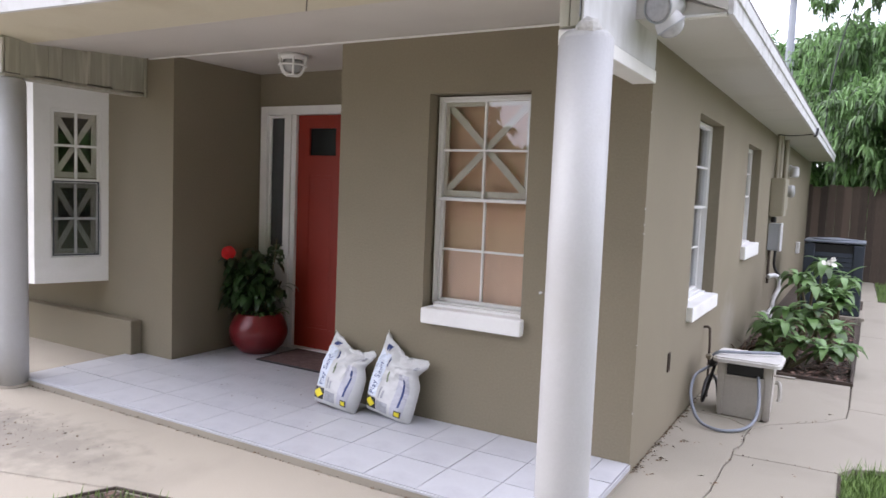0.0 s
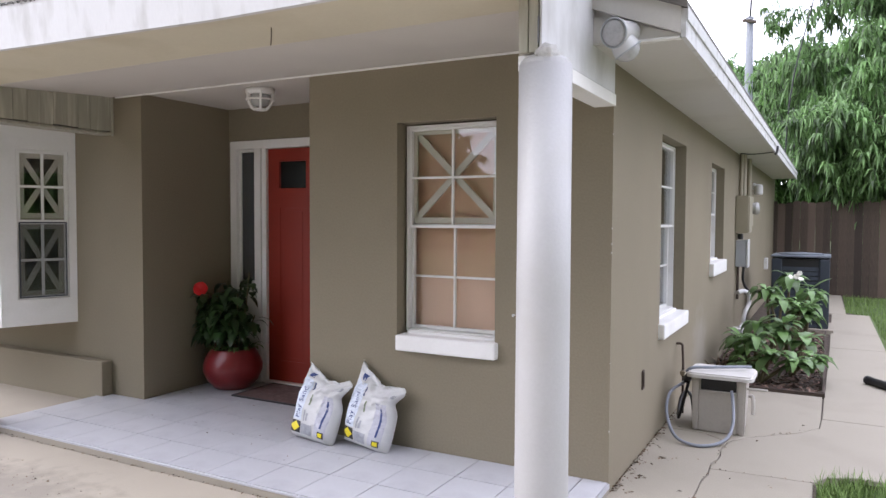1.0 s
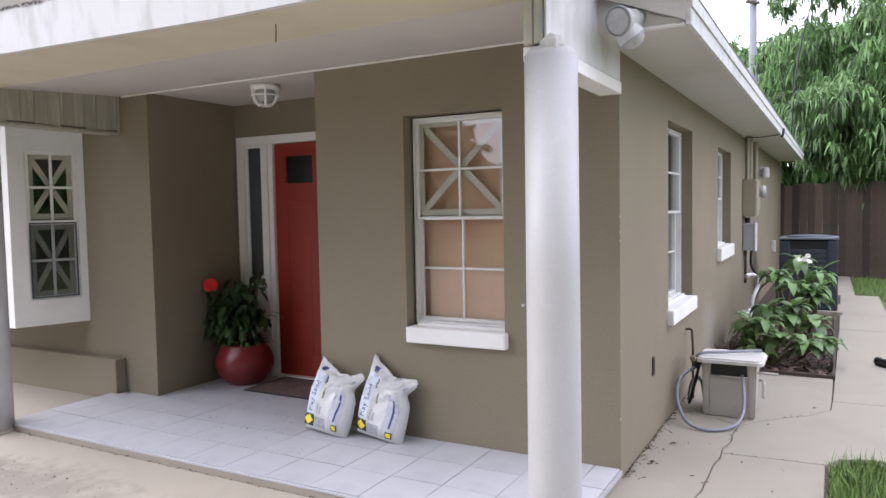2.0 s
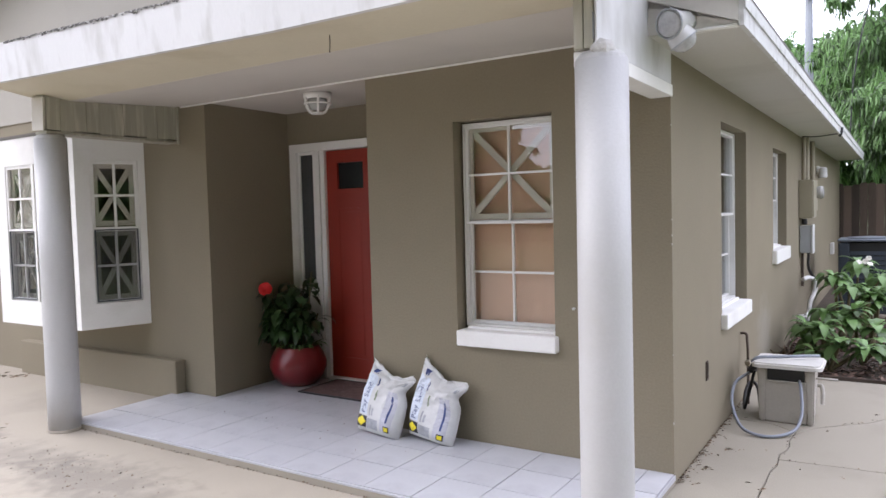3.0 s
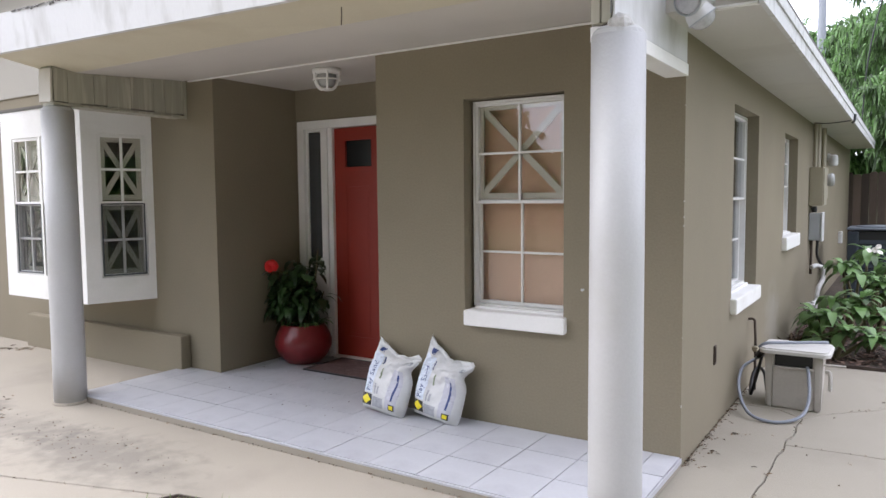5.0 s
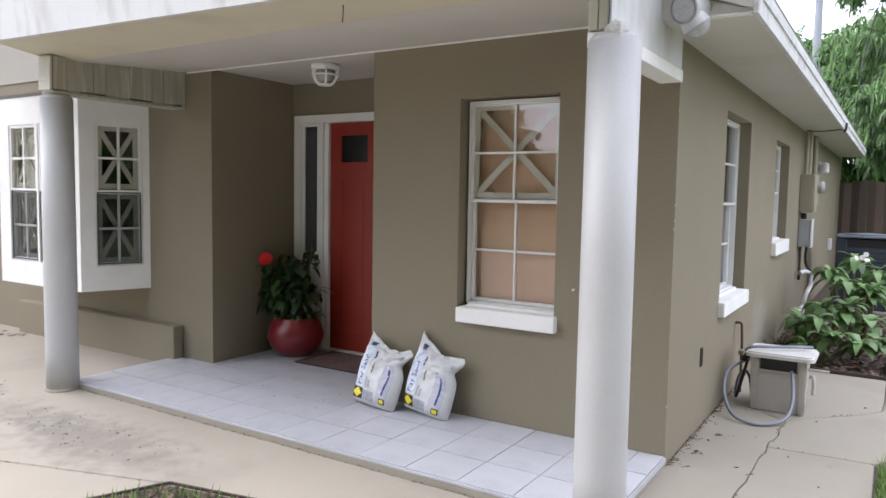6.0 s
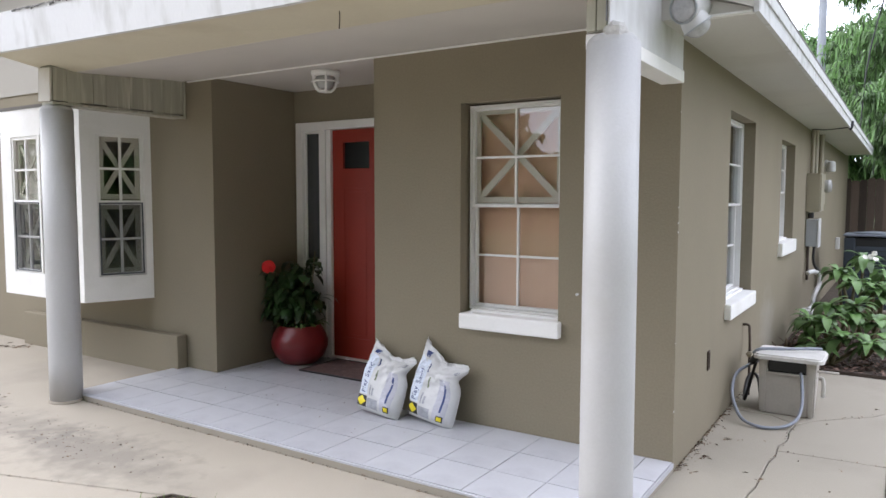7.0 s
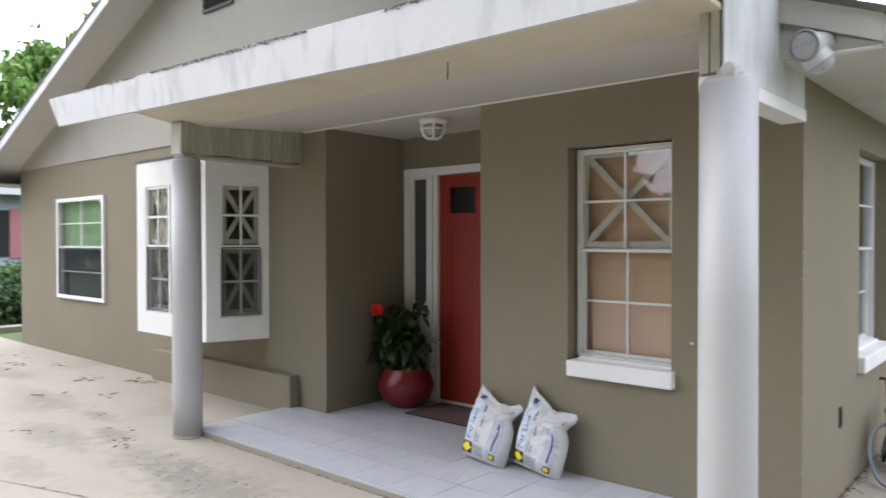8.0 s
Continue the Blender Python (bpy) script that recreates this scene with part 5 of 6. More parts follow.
hk = thing("wall_hook", (-0.56, -0.01, 0.885), "tiny white hook screwed into the stucco", "hook")
part("stem", moved(lathe([(0.005, 0), (0.005, 0.016), (0.008, 0.018), (0.008, 0.024)], (0, 0, 0), 10), Matrix.Translation((-0.56, -0.0005, 0.882)) @ Matrix.Rotation(radians(90), 4, "X")), PVC, hk)

# ---------------------------------------------------------------- water tap and hose reel
tap = thing("water_tap", (0.06, 1.95, GROUND), "rusty standpipe with a garden tap at the wall", "tap")
part("pipe", tube(curve_points([(0.002, 1.93, 0.475), (0.03, 1.93, 0.477), (0.046, 1.93, 0.465), (0.05, 1.925, 0.43), (0.06, 1.9, 0.3), (0.065, 1.87, GROUND)], 5), 0.0095, 8), RUST, tap, "", True)
part("valve", lathe([(0.018, 0), (0.024, 0.015), (0.018, 0.04)], (0.063, 1.88, 0.24), 12), CHROME, tap, "dull brass valve")
part("handle", tube([(0.045, 1.85, 0.27), (0.085, 1.85, 0.27)], 0.008, 7), CHROME, tap)

reel = thing("hose_reel_box", (0.4, 1.55, GROUND), "greige plastic hose reel box with a pale lid", "hose reel")
RX0, RX1, RY0, RY1, RT = 0.2, 0.55, 1.44, 1.76, 0.33


def tapered(x0, x1, y0, y1, z0, z1, inset, bevel=0.01):
    bm = box(x0, x1, y0, y1, z0, z1, 0)
    for v in bm.verts:
        if v.co.z < (z0 + z1) / 2:
            v.co.x += inset if v.co.x < (x0 + x1) / 2 else -inset
            v.co.y += inset if v.co.y < (y0 + y1) / 2 else -inset
    bmesh.ops.bevel(bm, geom=bm.edges[:], offset=bevel, segments=2, affect="EDGES")
    return bm


part("back_panel", tapered(RX0, RX1, RY0 + 0.035, RY1, GROUND + 0.002, RT, 0.02), REEL, reel)
for x in (RX0 - 0.004, RX1 - 0.056):
    part("front_leg", tapered(x, x + 0.06, RY0, RY0 + 0.06, GROUND, RT, 0.008), REEL, reel)
part("front_panel", tapered(RX0 + 0.045, RX1 - 0.047, RY0 + 0.006, RY0 + 0.05, GROUND + 0.004, RT - 0.088, 0.004, 0.003), REEL, reel)
part("slot_lip", box(RX0 + 0.05, RX1 - 0.052, RY0 - 0.004, RY0 + 0.012, RT - 0.098, RT - 0.086, 0.004), REEL, reel)
# a black block fills the opening and stands for its shade
part("slot", box(RX0 + 0.058, RX1 - 0.06, RY0 + 0.02, RY0 + 0.034, RT - 0.086, RT - 0.001), BLACKPL, reel, "dark opening under the lid")
corner = [(RX1 + 0.0, RY1 - 0.03, 0), (RX0 + 0.01, RY1 - 0.03, 90), (RX0 + 0.01, RY0 + 0.02, 180), (RX1 + 0.0, RY0 + 0.02, 270)]
bm = prism([(cx + 0.05 * math.cos(radians(a0 + 15 * k)), cy + 0.05 * math.sin(radians(a0 + 15 * k))) for cx, cy, a0 in corner for k in range(7)], (RT + 0.001, RT + 0.036), "z")
bmesh.ops.bevel(bm, geom=[e for e in bm.edges if abs(e.verts[0].co.z - e.verts[1].co.z) < 0.001 and e.verts[0].co.z > RT + 0.02], offset=0.012, segments=3, affect="EDGES")
part("lid", bm, REELTOP, reel, "pale weathered lid")
part("crank", tube(curve_points([(RX1 + 0.005, 1.6, 0.2), (RX1 + 0.03, 1.6, 0.2), (RX1 + 0.04, 1.58, 0.16), (RX1 + 0.04, 1.56, 0.08)], 4), 0.014, 8), REEL, reel, "pale crank handle")

part("crank_grip", tube([(RX1 - 0.006, 1.6, 0.25), (RX1 + 0.13, 1.6, 0.25)], 0.009, 8), REEL, reel)

hose = thing("garden_hose", (0.2, 1.3, GROUND), "grey garden hose looped beside the reel box", "hose")
loop = [(0.46, 1.45, 0.255), (0.475, 1.4, 0.2), (0.49, 1.3, 0.08), (0.47, 1.2, 0.0), (0.4, 1.1, -0.032), (0.28, 1.04, -0.036), (0.15, 1.1, -0.01), (0.06, 1.28, 0.09), (0.045, 1.46, 0.19), (0.1, 1.6, 0.235), (0.16, 1.66, 0.265)]
part("loop", tube(curve_points(loop, 8), 0.0108, 10), HOSE, hose, "", True)
loop = [(0.15, 1.62, 0.26), (0.12, 1.6, 0.12), (0.1, 1.58, 0.03), (0.08, 1.62, -0.02), (0.065, 1.72, 0.03), (0.07, 1.8, 0.1), (0.1, 1.84, 0.13), (0.14, 1.8, 0.1), (0.16, 1.78, 0.0), (0.165, 1.78, -0.035)]
part("leader", tube(curve_points(loop, 7), 0.011, 10), BLACKPL, hose, "black leader hose", True)
loop = [(0.15, 1.5, 0.352), (0.2, 1.49, 0.386), (0.33, 1.55, 0.39), (0.48, 1.64, 0.392), (0.56, 1.7, 0.388)]
part("lid_hose", tube(curve_points(loop, 7), 0.011, 10), HOSE, hose, "", True)
part("coupling", tube([(0.13, 1.6, 0.27), (0.19, 1.53, 0.355)], 0.024, 10), BLACKPL, hose, "black hose coupling")

bp = thing("black_pipe", (1.7, 3.7, GROUND), "black plastic pipe lying over the walkway", "pipe")
part("pipe", tube([(1.37, 3.72, -0.012), (1.75, 3.2, -0.012), (2.4, 2.3, -0.012)], 0.036, 14), BLACKPL, bp, "", True)
part("rim", tube([(1.365, 3.727, -0.012), (1.38, 3.706, -0.012)], 0.039, 14), BLACKPL, bp)

# ---------------------------------------------------------------- flood lights
fl = thing("flood_light", (0.12, -0.42, 2.3), "white twin flood light under the eave corner", "lamp")
part("mount", moved(lathe([(0.055, 0), (0.055, 0.025), (0.035, 0.035)], (0, 0, 0), 20), Matrix.Translation((0.1, -0.41, 2.335)) @ Matrix.Rotation(radians(90), 4, "X")), PVC, fl)


def lamp_head(at, direction, parent, profile, dome=0.014):
    q = Vector(direction).to_track_quat("Z", "Y").to_matrix().to_4x4()
    m = Matrix.Translation(at) @ q
    h = part("lamp_head", moved(lathe(profile + [(0.067, 0.002), (0.063, -0.008)], (0, 0, 0), 28), m), PVC, parent, "white bell-shaped lamp housing", True)
    part("lens", moved(lathe([(0.062, -0.006), (0.058, dome * 0.25), (0.05, dome * 0.55), (0.032, dome * 0.87), (0.01, dome)], (0, 0, 0), 28), m), LENS, h, "clear lamp lens", True)
    part("rim", moved(tube([Vector((0.066 * math.cos(a), 0.066 * math.sin(a), 0.003)) for a in [k * math.pi / 14 for k in range(29)]], 0.004, 6, False), m), GREYMETAL, h)


lamp_head((0.145, -0.56, 2.283), (-0.33, -1, -0.2), fl, [(0.03, -0.15), (0.052, -0.145), (0.055, -0.06), (0.066, -0.015), (0.07, 0.0)])
lamp_head((0.19, -0.49, 2.215), (0.5, 0.3, -0.8), fl, [(0.028, -0.09), (0.042, -0.075), (0.054, -0.05), (0.062, -0.025), (0.066, 0.0)], 0.05)
part("arm", tube([(0.1, -0.44, 2.33), (0.12, -0.47, 2.32)], 0.02, 10), PVC, fl)
part("socket", tube([(0.115, -0.44, 2.315), (0.135, -0.47, 2.28)], 0.028, 12), PVC, fl)
part("conduit", tube([(0.16, -0.43, 2.262), (0.28, -0.42, 2.262), (0.4, -0.405, 2.262)], 0.008, 8), EAVE, fl)

# ---------------------------------------------------------------- porch lamp
pl = thing("ceiling_lamp", (-2.72, 0.26, CEIL), "white ceiling lamp in a wire guard", "lamp")
LX, LY = -2.72, 0.26
part("base", lathe([(0.1, CEIL - 0.04), (0.108, CEIL - 0.03), (0.108, CEIL - 0.0)], (LX, LY, 0), 28), TRIM, pl, "", True)
part("glass_jar", lathe([(0.03, CEIL - 0.13), (0.055, CEIL - 0.12), (0.068, CEIL - 0.09), (0.07, CEIL - 0.041)], (LX, LY, 0), 24), LAMPGLASS, pl, "", True)
for k in range(6):
    a = k * math.pi / 3 + 0.25
    c, s = math.cos(a), math.sin(a)
    part("guard_rib", tube(curve_points([(LX + 0.104 * c, LY + 0.104 * s, CEIL - 0.02), (LX + 0.1 * c, LY + 0.1 * s, CEIL - 0.08), (LX + 0.075 * c, LY + 0.075 * s, CEIL - 0.13), (LX + 0.045 * c, LY + 0.045 * s, CEIL - 0.15)], 4), 0.0085, 6), TRIM, pl)
for rr_, zz in ((0.1, -0.08), (0.046, -0.15)):
    part("guard_ring", tube([(LX + rr_ * math.cos(k * math.pi / 12), LY + rr_ * math.sin(k * math.pi / 12), CEIL + zz) for k in range(25)], 0.007, 6, False), TRIM, pl)

sn = thing("soffit_wire", (-1.322, -1.19, 2.335), "short dark wire hanging from the cream soffit", "wire")
part("wire", tube([(-1.322, -1.19, 2.34), (-1.321, -1.19, 2.3), (-1.325, -1.19, 2.252)], 0.0028, 6), RUST, sn)

# ---------------------------------------------------------------- potted hibiscus
PX, PY = -3.4, 0.655
pot = thing("flower_pot", (PX, PY, 0), "glossy dark red round clay pot", "pot")
part("bowl", lathe([(0.13, 0.001), (0.15, 0.008), (0.21, 0.07), (0.243, 0.15), (0.245, 0.2), (0.226, 0.255), (0.203, 0.3), (0.186, 0.322), (0.182, 0.335), (0.172, 0.337), (0.165, 0.318)], (PX, PY, 0), 40), POTRED, pot, "", True)
part("soil", lathe([(0.164, 0.315), (0.1, 0.325), (0.02, 0.33)], (PX, PY, 0), 24), SOIL, pot)
hib = thing("hibiscus_plant", (PX, PY, 0.32), "dark green hibiscus with a single red flower", "plant")
hr = random.Random(3)
stems = [(-0.2, 0.02, 0.82), (-0.12, -0.06, 0.78), (-0.03, 0.02, 0.86), (0.06, 0.0, 0.8), (0.17, 0.02, 0.98), (-0.2, -0.12, 0.62), (0.0, -0.14, 0.66), (0.1, -0.1, 0.66), (-0.25, -0.03, 0.7), (-0.17, -0.12, 0.74), (-0.1, 0.05, 0.9), (-0.21, -0.1, 0.8), (-0.24, -0.12, 0.5), (0.2, 0.05, 0.62)]
for dx, dy, h in stems:
    a, b = Vector((PX + dx * 0.25, PY + dy * 0.25, 0.32)), Vector((PX + dx, PY + dy, h))
    pts = curve_points([a, a.lerp(b, 0.5) + Vector((dx * 0.15, 0, 0.02)), b], 6)
    part("branch", tube(pts, 0.006, 6), STEM, hib)
    bm = bmesh.new()
    thin = dx > 0.15
    for k in range(16 if thin else 38):
        q = pts[min(len(pts) - 1, int((0.35 + 0.65 * hr.random() ** 0.8) * (len(pts) - 1)))]
        strap_leaf(bm, q + Vector((hr.uniform(-0.03, 0.03), hr.uniform(-0.03, 0.03), hr.uniform(-0.03, 0.03))), hr.uniform(0, 6.28), hr.uniform(0.09, 0.16), hr.uniform(0.045, 0.08), hr.uniform(-0.2, 0.4), hr.uniform(0.5, 1.0), 4)
    part("leaves", bm, POTLEAF, hib, "", True)
bm = bmesh.new()
for k in range(60):
    a = hr.uniform(0, 6.28)
    rr_ = hr.uniform(0.02, 0.17)
    strap_leaf(bm, (PX + rr_ * math.cos(a), PY + rr_ * math.sin(a), 0.325), a + hr.uniform(-0.8, 0.8), hr.uniform(0.06, 0.17), 0.02, 1.0, 0.9, 4)
part("low_leaves", bm, PLANT, hib, "bright green low leaves", True)
bm = bmesh.new()
fc = Vector((PX - 0.225, PY - 0.14, 0.835))
for k in range(5):
    strap_leaf(bm, (0, 0, 0), k * 1.257, 0.072, 0.078, 0.45, 0.35, 5, 0.1)
    strap_leaf(bm, (0, 0, 0.004), k * 1.257 + 0.6, 0.045, 0.05, 0.8, 0.3, 4, 0.1)
moved(bm, Matrix.Translation(fc) @ Vector((0.62, -0.75, 0.25)).to_track_quat("Z", "Y").to_matrix().to_4x4())
part("flower", bm, FLOWER, hib, "single bright red flower", True)
part("flower_stalk", tube(curve_points([(PX - 0.18, PY - 0.02, 0.76), (PX - 0.22, PY - 0.09, 0.81), fc], 4), 0.004, 6), STEM, hib)

# ---------------------------------------------------------------- door mat
dm = thing("door_mat", (-2.83, 0.72, 0.001), "worn dark red woven door mat", "door mat")
part("weave", box(-3.16, -2.32, 0.43, 0.89, 0.001, 0.012, 0.003), MATT, dm)
part("border", join_bm(box(-3.18, -2.3, 0.408, 0.429, 0.001, 0.014, 0.003), box(-3.18, -2.3, 0.891, 0.91, 0.001, 0.014, 0.003), box(-3.18, -3.161, 0.43, 0.89, 0.001, 0.014, 0.003), box(-2.319, -2.3, 0.43, 0.89, 0.001, 0.014, 0.003)), BLACKPL, dm, "black rubber border")


# ---------------------------------------------------------------- sand bags
BW, BH, BT = 0.35, 0.43, 0.085


def bag_shape(seed, ear):
    """A function from u, v on the front (0..1) and a lift to a place on a filled bag with a slack, pinched top."""
    ph = seed * 1.7

    def at(u, v, lift=0.0, back=False):
        x = (u - 0.5) * BW
        z = v * BH
        full = max(0.0, 1 - abs(2 * u - 1) ** 5) ** 0.55 * max(0.0, 1 - abs(2 * min(1, v * 1.08) - 1) ** 4) ** 0.5
        full *= 1.12 - 0.5 * v
        top = max(0.0, (v - 0.72) / 0.28)
        x *= 1 + 0.05 * math.sin(math.pi * min(1, v)) - 0.05 * top
        x += 0.02 * top * (u - 0.2)
        z += 0.014 * noise.noise(Vector((u * 7, ph, 2))) * top
        z += top * (ear * 0.105 * max(0.0, 1 - u / 0.5) - 0.03 + 0.02 * math.exp(-((u - 0.92) / 0.12) ** 2))
        x += BW * (0.07 * math.exp(-((v - 0.93) / 0.09) ** 2) - 0.09 * math.exp(-((v - 0.7) / 0.1) ** 2)) * max(0.0, u - 0.45) * 2
        q = Vector((u * 3.1 + ph, v * 4.2, ph))
        folds = abs(noise.noise(q * 1.6)) * 0.05 + abs(noise.noise(q * 3.7)) * 0.022
        crease = 0.010 * math.sin(9 * v + 5 * u + ph) * full + 0.008 * math.sin(17 * u - 6 * v + ph) * top + (0.014 - folds) * (0.12 + 1.5 * v * v * v) * min(1, full * 1.5) + 0.02 * noise.noise(q * 7) * top + 0.007 * noise.noise(q * 9) * v
        y = -(BT * full + crease + lift) if not back else BT * 0.55 * full + crease * 0.5
        return Vector((x, y, z))

    return at


def sheet(f, u0, u1, v0, v1, nu, nv, lift):
    bm = bmesh.new()
    g = [[bm.verts.new(f(u0 + (u1 - u0) * i / nu, v0 + (v1 - v0) * j / nv, lift)) for i in range(nu + 1)] for j in range(nv + 1)]
    for j in range(nv):
        for i in range(nu):
            bm.faces.new((g[j][i], g[j][i + 1], g[j + 1][i + 1], g[j + 1][i]))
    return bm


def printed_text(text, f, u_mid, v0, v1, lift):
    """Words that run up the bag, bent to its face."""
    cu = bpy.data.curves.new("print", "FONT")
    cu.space_character = 1.12
    cu.body, cu.align_x, cu.offset = text, "LEFT", 0.012
    ob = bpy.data.objects.new("print", cu)
    scene.collection.objects.link(ob)
    me = bpy.data.meshes.new_from_object(ob.evaluated_get(bpy.context.evaluated_depsgraph_get()))
    bpy.data.objects.remove(ob)
    bm = bmesh.new()
    bm.from_mesh(me)
    bpy.data.meshes.remove(me)
    w = max(v.co.x for v in bm.verts)
    for v in bm.verts:
        t = v.co.x / w
        v.co = f(u_mid - (v.co.y - 0.35) * 0.15, v0 + (v1 - v0) * t, lift)
    return bm


def sand_bag(at, turn, lean, roll, seed, ear, label):
    f = bag_shape(seed, ear)
    b = thing("sand_bag", (0, 0, 0), label, "bag", "sand bags")
    bm = bmesh.new()
    NU, NV = 34, 44
    front = [[bm.verts.new(f(i / NU, j / NV)) for i in range(NU + 1)] for j in range(NV + 1)]
    rear = [[front[j][i] if i in (0, NU) or j in (0, NV) else bm.verts.new(f(i / NU, j / NV, 0, True)) for i in range(NU + 1)] for j in range(NV + 1)]
    for j in range(NV):
        for i in range(NU):
            bm.faces.new((front[j][i], front[j][i + 1], front[j + 1][i + 1], front[j + 1][i]))
            bm.faces.new((rear[j][i], rear[j + 1][i], rear[j + 1][i + 1], rear[j][i + 1]))
    bmesh.ops.recalc_face_normals(bm, faces=bm.faces[:])
    sack = part("sack", bm, BAGW, b, "", True)
    L = 0.0022
    part("stripe", sheet(f, 0.06, 0.31, 0.26, 0.86, 8, 28, L), INK_PALE, sack, "pale blue printed band")
    part("lettering", printed_text("Play Sand", f, 0.2, 0.28, 0.74, L + 0.001), INK_BLUE, sack, "blue words along the bag")
    part("emblem_ground", sheet(f, 0.06, 0.32, 0.07, 0.24, 6, 6, L), INK_BLACK, sack)
    bm = sheet(lambda a, b, lift: f(0.19 + 0.06 * (a - b), 0.155 + 0.037 * (a + b), lift), -1, 1, -1, 1, 8, 8, L + 0.0015)
    part("emblem", bm, INK_YELLOW, sack, "plain yellow diamond")
    part("photo", sheet(f, 0.34, 0.6, 0.07, 0.22, 6, 6, L), INK_GREY, sack)
    part("side_band", sheet(f, 0.66, 0.9, 0.08, 0.68, 8, 20, L), INK_LILAC, sack, "grey printed panel")
    part("side_words", sheet(f, 0.78, 0.82, 0.22, 0.62, 3, 16, L + 0.0015), INK_BLUE, sack)
    part("small_emblem", sheet(f, 0.75, 0.88, 0.08, 0.17, 5, 5, L + 0.0015), INK_BLACK, sack)
    part("small_emblem", sheet(f, 0.77, 0.86, 0.095, 0.155, 5, 5, L + 0.003), INK_YELLOW, sack)
    for v0, v1, u0, u1, mt in ((0.5, 0.66, 0.4, 0.43, INK_GREEN), (0.26, 0.42, 0.36, 0.39, INK_GREY), (0.27, 0.38, 0.42, 0.46, INK_GREY), (0.8, 0.86, 0.86, 0.93, INK_GREY), (0.88, 0.94, 0.12, 0.24, INK_BLUE), (0.72, 0.84, 0.33, 0.35, INK_BLUE)):
        part("print_bar", sheet(f, u0, u1, v0, v1, 2, 8, L), mt, sack)
    b.matrix_basis = Matrix.Translation(at) @ Matrix.Rotation(radians(turn), 4, "Z") @ Matrix.Rotation(radians(-lean), 4, "X") @ Matrix.Rotation(radians(roll), 4, "Y")
    return b


sand_bag((-1.875, -0.20, 0.004), -3, 17, 5, 1, 0.75, "white sand bag leaning on the wall, slumped top")
sand_bag((-1.495, -0.145, 0.004), -3, 12, 7, 2, 1.15, "white sand bag leaning on the wall, pointed top corner")

# ---------------------------------------------------------------- front bed
fb = thing("front_bed", (-1.6, -2.0, GROUND), "dark soil bed with a thin edging strip", "planting bed")
corners = [(-2.0, -1.70), (-1.1, -1.52), (-0.95, -2.25), (-2.18, -2.12)]
part("soil", prism([(-1.97, -1.73), (-1.13, -1.56), (-0.98, -2.22), (-2.14, -2.09)], (GROUND - 0.02, GROUND + 0.012), "z"), SOIL, fb)
for a, b in zip(corners, corners[1:] + corners[:1]):
    d = (Vector(b) - Vector(a))
    m = Matrix.Translation((*a, GROUND)) @ Matrix.Rotation(math.atan2(d.y, d.x), 4, "Z")
    part("rim", moved(box(0, d.length, -0.006, 0.006, 0.001, 0.016, 0.002), m), SOIL, fb)
br = random.Random(12)


def in_bed(x, y):
    return -1.95 + (y + 1.75) * 0.45 < x < -1.05 and -2.1 < y < -1.74 + (x + 1.97) * 0.2


vs, fs = blades((in_bed, (-2.2, -1.0, -2.2, -1.5)), 1500, 0.02, 0.07, 31, GROUND + 0.01)
stuff("bed_weeds", vs, fs, GRASS, "sparse green weeds in the soil bed", "weeds")
vs, fs = [], []
for _ in range(900):
    x, y = br.uniform(-2.1, -1.05), br.uniform(-2.1, -1.56)
    if not in_bed(x, y):
        continue
    a, ln, w, z = br.uniform(0, 6.3), br.uniform(0.008, 0.03), br.uniform(0.004, 0.01), GROUND + br.uniform(0.012, 0.03)
    c, s = math.cos(a), math.sin(a)
    k = len(vs)
    vs += [(x - c * ln, y - s * ln, z), (x + s * w, y - c * w, z + 0.006), (x + c * ln, y + s * ln, z), (x - s * w, y + c * w, z - 0.003)]
    fs += [(k, k + 1, k + 2, k + 3)]
stuff("bed_mulch", vs, fs, MULCH, "wood chips on the front bed", "mulch")

# ---------------------------------------------------------------- dry leaves and crumbs on the concrete
lr = random.Random(21)
vs, fs = [], []


def crumb(x, y, size, z=GROUND):
    a, ln, w = lr.uniform(0, 6.3), size * lr.uniform(0.6, 1.3), size * lr.uniform(0.2, 0.5)
    c, s, h = math.cos(a), math.sin(a), lr.uniform(0.001, 0.008)
    k = len(vs)
    vs.extend([(x - c * ln, y - s * ln, z + 0.002), (x + s * w, y - c * w, z + h + 0.002), (x + c * ln, y + s * ln, z + 0.002), (x - s * w, y + c * w, z + 0.003)])
    fs.append((k, k + 1, k + 2, k + 3))


for _ in range(18):
    crumb(lr.uniform(-10.5, -4.6), -0.15 - abs(lr.gauss(0, 0.9)), lr.uniform(0.015, 0.06))
for cx, cy, n in ((-8.4, -0.9, 3), (-9.3, -0.5, 3)):
    for _ in range(n):
        crumb(cx + lr.gauss(0, 0.16), cy + lr.gauss(0, 0.07), lr.uniform(0.02, 0.06))
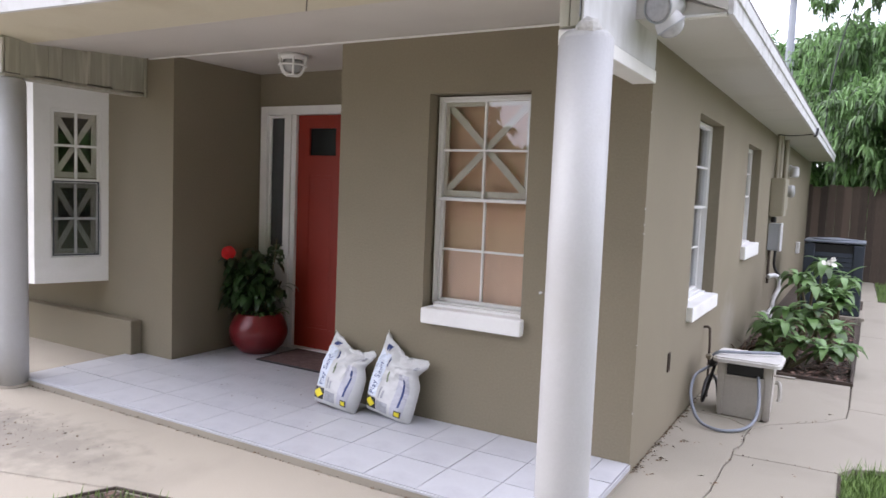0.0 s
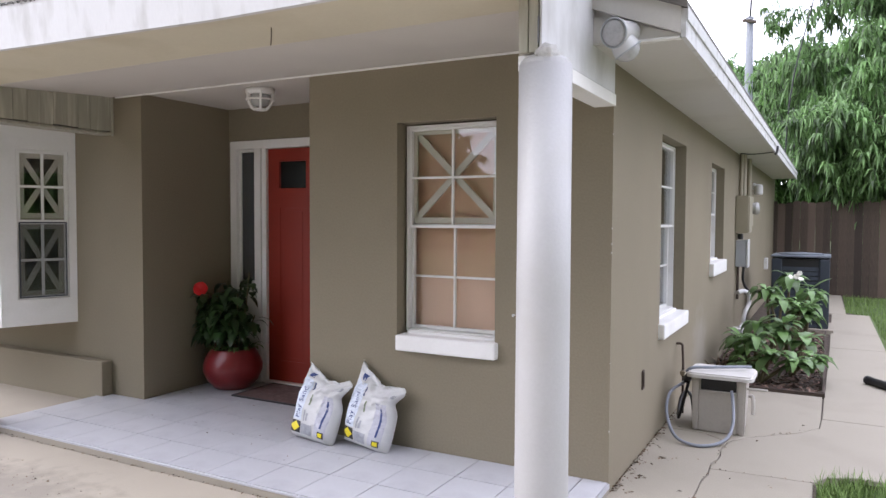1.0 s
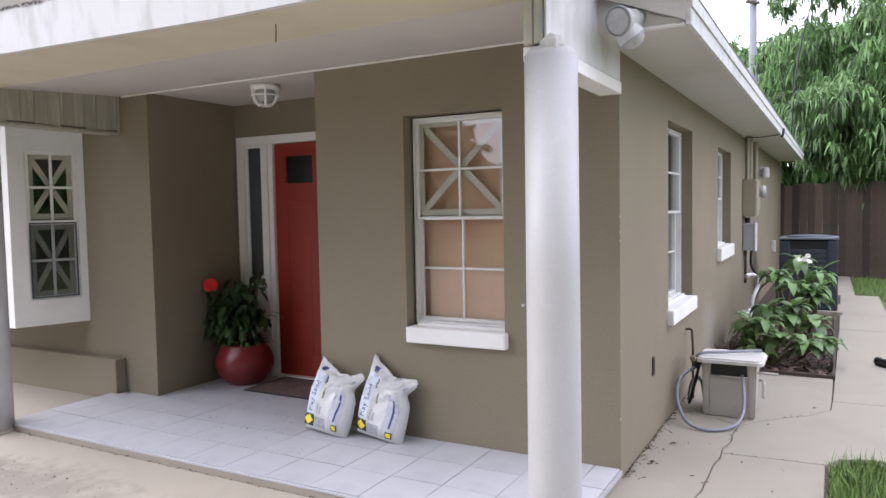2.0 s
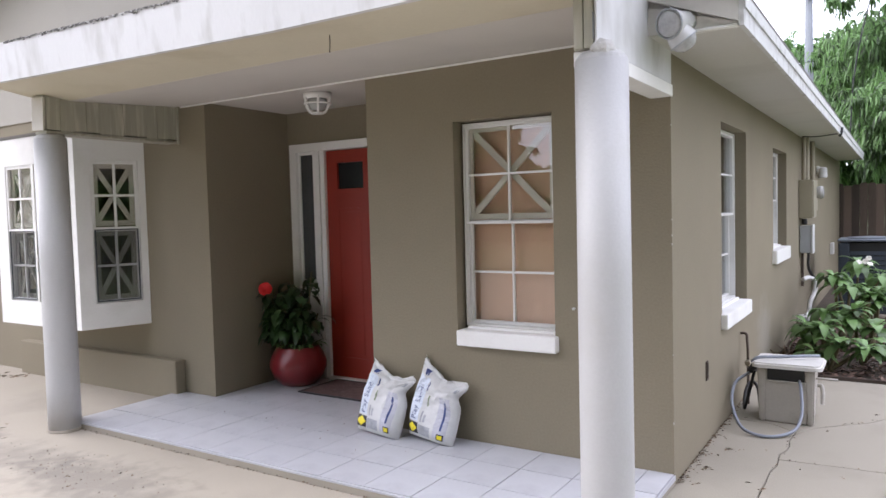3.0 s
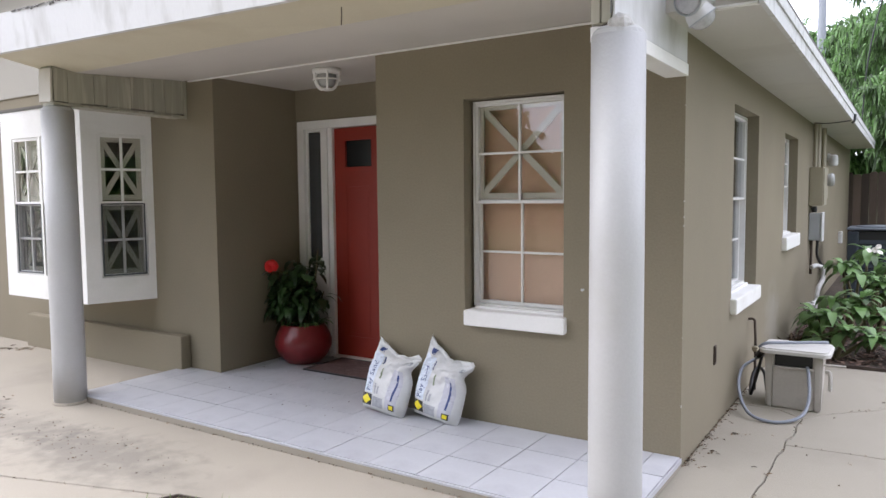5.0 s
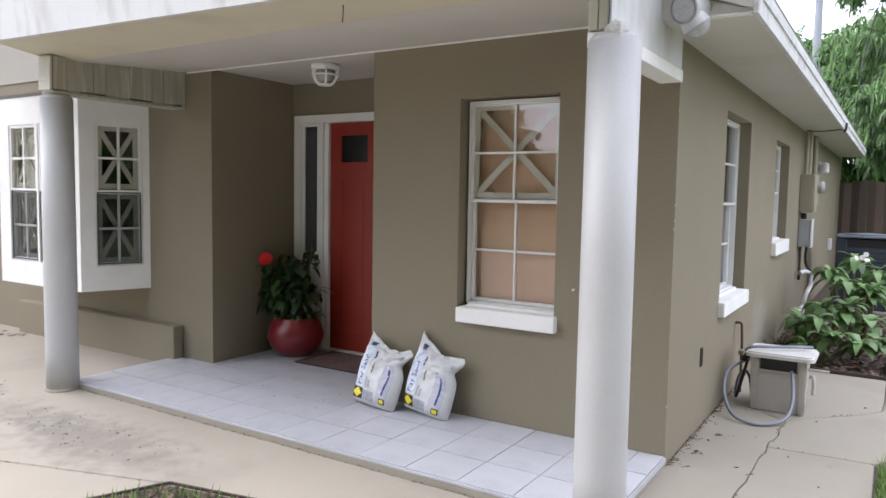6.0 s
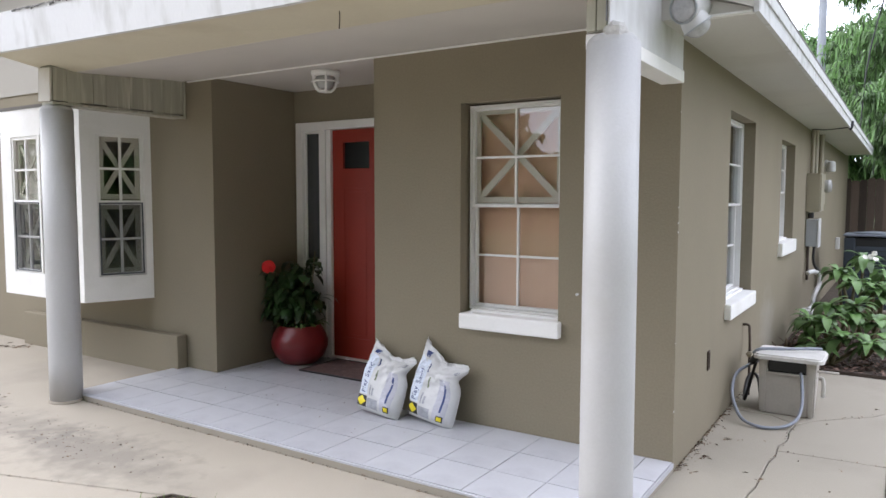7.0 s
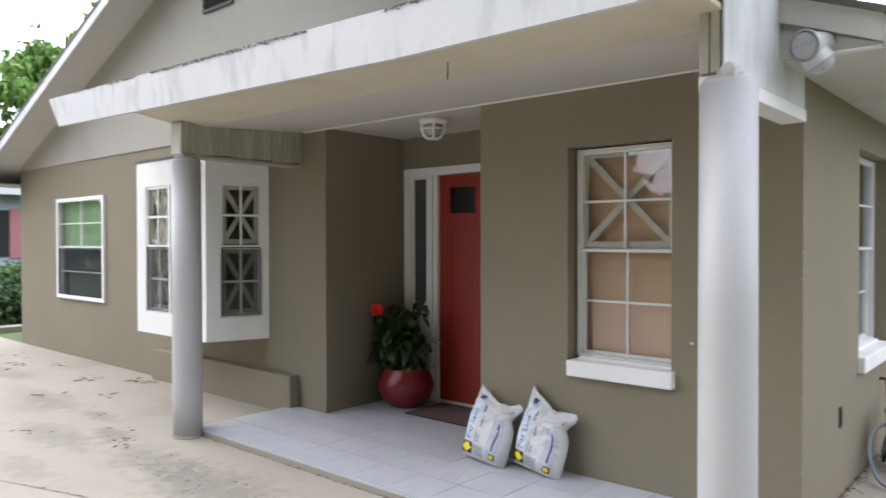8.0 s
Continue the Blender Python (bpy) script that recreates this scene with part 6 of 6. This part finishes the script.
# drifts of dry leaves that lie where the drive meets the house
for cx, cy, n, size in ((-8.2, -0.42, 8, 0.07), (-7.0, -0.62, 10, 0.06), (-7.1, -0.4, 6, 0.05), (-6.45, -0.26, 12, 0.07), (-5.95, -0.76, 5, 0.06), (-4.65, -1.26, 3, 0.03), (-5.21, -1.21, 4, 0.03), (-6.57, -1.26, 6, 0.05), (-8.7, -0.78, 7, 0.07), (-4.28, -1.44, 14, 0.03), (-5.2, -1.75, 6, 0.04)):
    for _ in range(n):
        crumb(cx + lr.gauss(0, 0.1), cy + lr.gauss(0, 0.05), lr.uniform(0.4, 1.0) * size)
for _ in range(150):
    crumb(-3.2 + lr.gauss(0, 0.38), -1.5 + lr.gauss(0, 0.11), lr.uniform(0.002, 0.009))
# grit in the angle of the step and of the side wall
for _ in range(120):
    crumb(lr.uniform(-4.14, 0.0), -0.966 - abs(lr.gauss(0, 0.012)), lr.uniform(0.004, 0.014))
for _ in range(170):
    crumb(0.004 + abs(lr.gauss(0, 0.014)), 2.2 * lr.random() ** 1.3, lr.uniform(0.004, 0.016))
for cx, cy in ((0.06, 0.55), (0.1, 0.32), (0.05, 0.95), (0.16, 0.7), (0.12, 0.05)):
    for _ in range(7):
        crumb(cx + lr.gauss(0, 0.035), cy + lr.gauss(0, 0.02), lr.uniform(0.006, 0.022))
for _ in range(14):
    crumb(-2.95 + lr.gauss(0, 0.35), -1.5 + lr.gauss(0, 0.14), lr.uniform(0.003, 0.014))
for _ in range(45):
    y = lr.uniform(0.02, 2.0)
    crumb(0.01 + abs(lr.gauss(0, 0.025)), y, lr.uniform(0.005, 0.022))
for _ in range(16):
    crumb(lr.uniform(0.05, 1.0), lr.uniform(0.1, 3.0), lr.uniform(0.006, 0.022))
for p0, p1, n in (((-3.9, -2.3), (-2.05, -1.71), 24), ((0.4, -0.3), (0.46, 1.26), 20), ((0.43, 0.66), (1.0, 0.7), 9), ((0.5, 1.35), (1.0, 1.9), 12), ((-4.1, -0.98), (0.3, -0.98), 22)):
    for _ in range(n):
        t = lr.random()
        crumb(p0[0] + (p1[0] - p0[0]) * t + lr.gauss(0, 0.008), p0[1] + (p1[1] - p0[1]) * t + lr.gauss(0, 0.008), lr.uniform(0.004, 0.018))
for _ in range(24):
    crumb(lr.uniform(-3.6, -1.5), lr.uniform(-0.7, 0.5), lr.uniform(0.004, 0.012), 0.0)
stuff("leaf_litter", vs, fs, DRYLEAF, "dry leaves and crumbs on the concrete", "leaf litter")

# ---------------------------------------------------------------- chips in the paint of the house corner
ch = thing("paint_chips", (0.0, 0.0, 0.9), "small pale chips in the paint of the stucco corner", "paint chips")
for k in range(7):
    z, h = lr.uniform(0.1, 1.95), lr.uniform(0.004, 0.014)
    part("chip", box(-0.0025, 0.0012, -0.0012, 0.0025, z, z + h, 0.001), MORTAR, ch)

# ---------------------------------------------------------------- porch tiles, piece by piece
PITCH, JOINT = 0.315, 0.0055
tile_meshes = {}


def tile(x0, x1, y0, y1):
    w, d = round(x1 - x0, 3), round(y1 - y0, 3)
    if (w, d) not in tile_meshes:
        bm = bmesh.new()
        add_box(bm, -w / 2, w / 2, -d / 2, d / 2, -0.011, 0.0)
        me = bpy.data.meshes.new("tile")
        bm.to_mesh(me)
        bm.free()
        me.materials.append(TILE)
        tile_meshes[w, d] = me
    ob = new("tile", tile_meshes[w, d])
    ob.parent = porch
    ob.location = Vector(((x0 + x1) / 2, (y0 + y1) / 2, lr.uniform(-0.0008, 0.0008))) - porch.location


def tile_rect(xa, xb, ya, yb, x_first, y_first):
    def cuts(a, b, first):
        k = [a]
        c = first - PITCH * math.ceil((first - a) / PITCH)
        while c < b - 0.02:
            if c > a + 0.02:
                k.append(c)
            c += PITCH
        return k + [b]
    xs_, ys_ = cuts(xa, xb, x_first), cuts(ya, yb, y_first)
    for p, q in zip(xs_, xs_[1:]):
        for s, t in zip(ys_, ys_[1:]):
            tile(p + JOINT / 2, q - JOINT / 2, s + JOINT / 2, t - JOINT / 2)


tile_rect(-4.14, 0.0, -0.95, -0.002, -0.145, -0.635)
tile_rect(RECESS_L + 0.001, RECESS_R - 0.001, 0.0, DOOR_Y - 0.02, -0.145, -0.005)
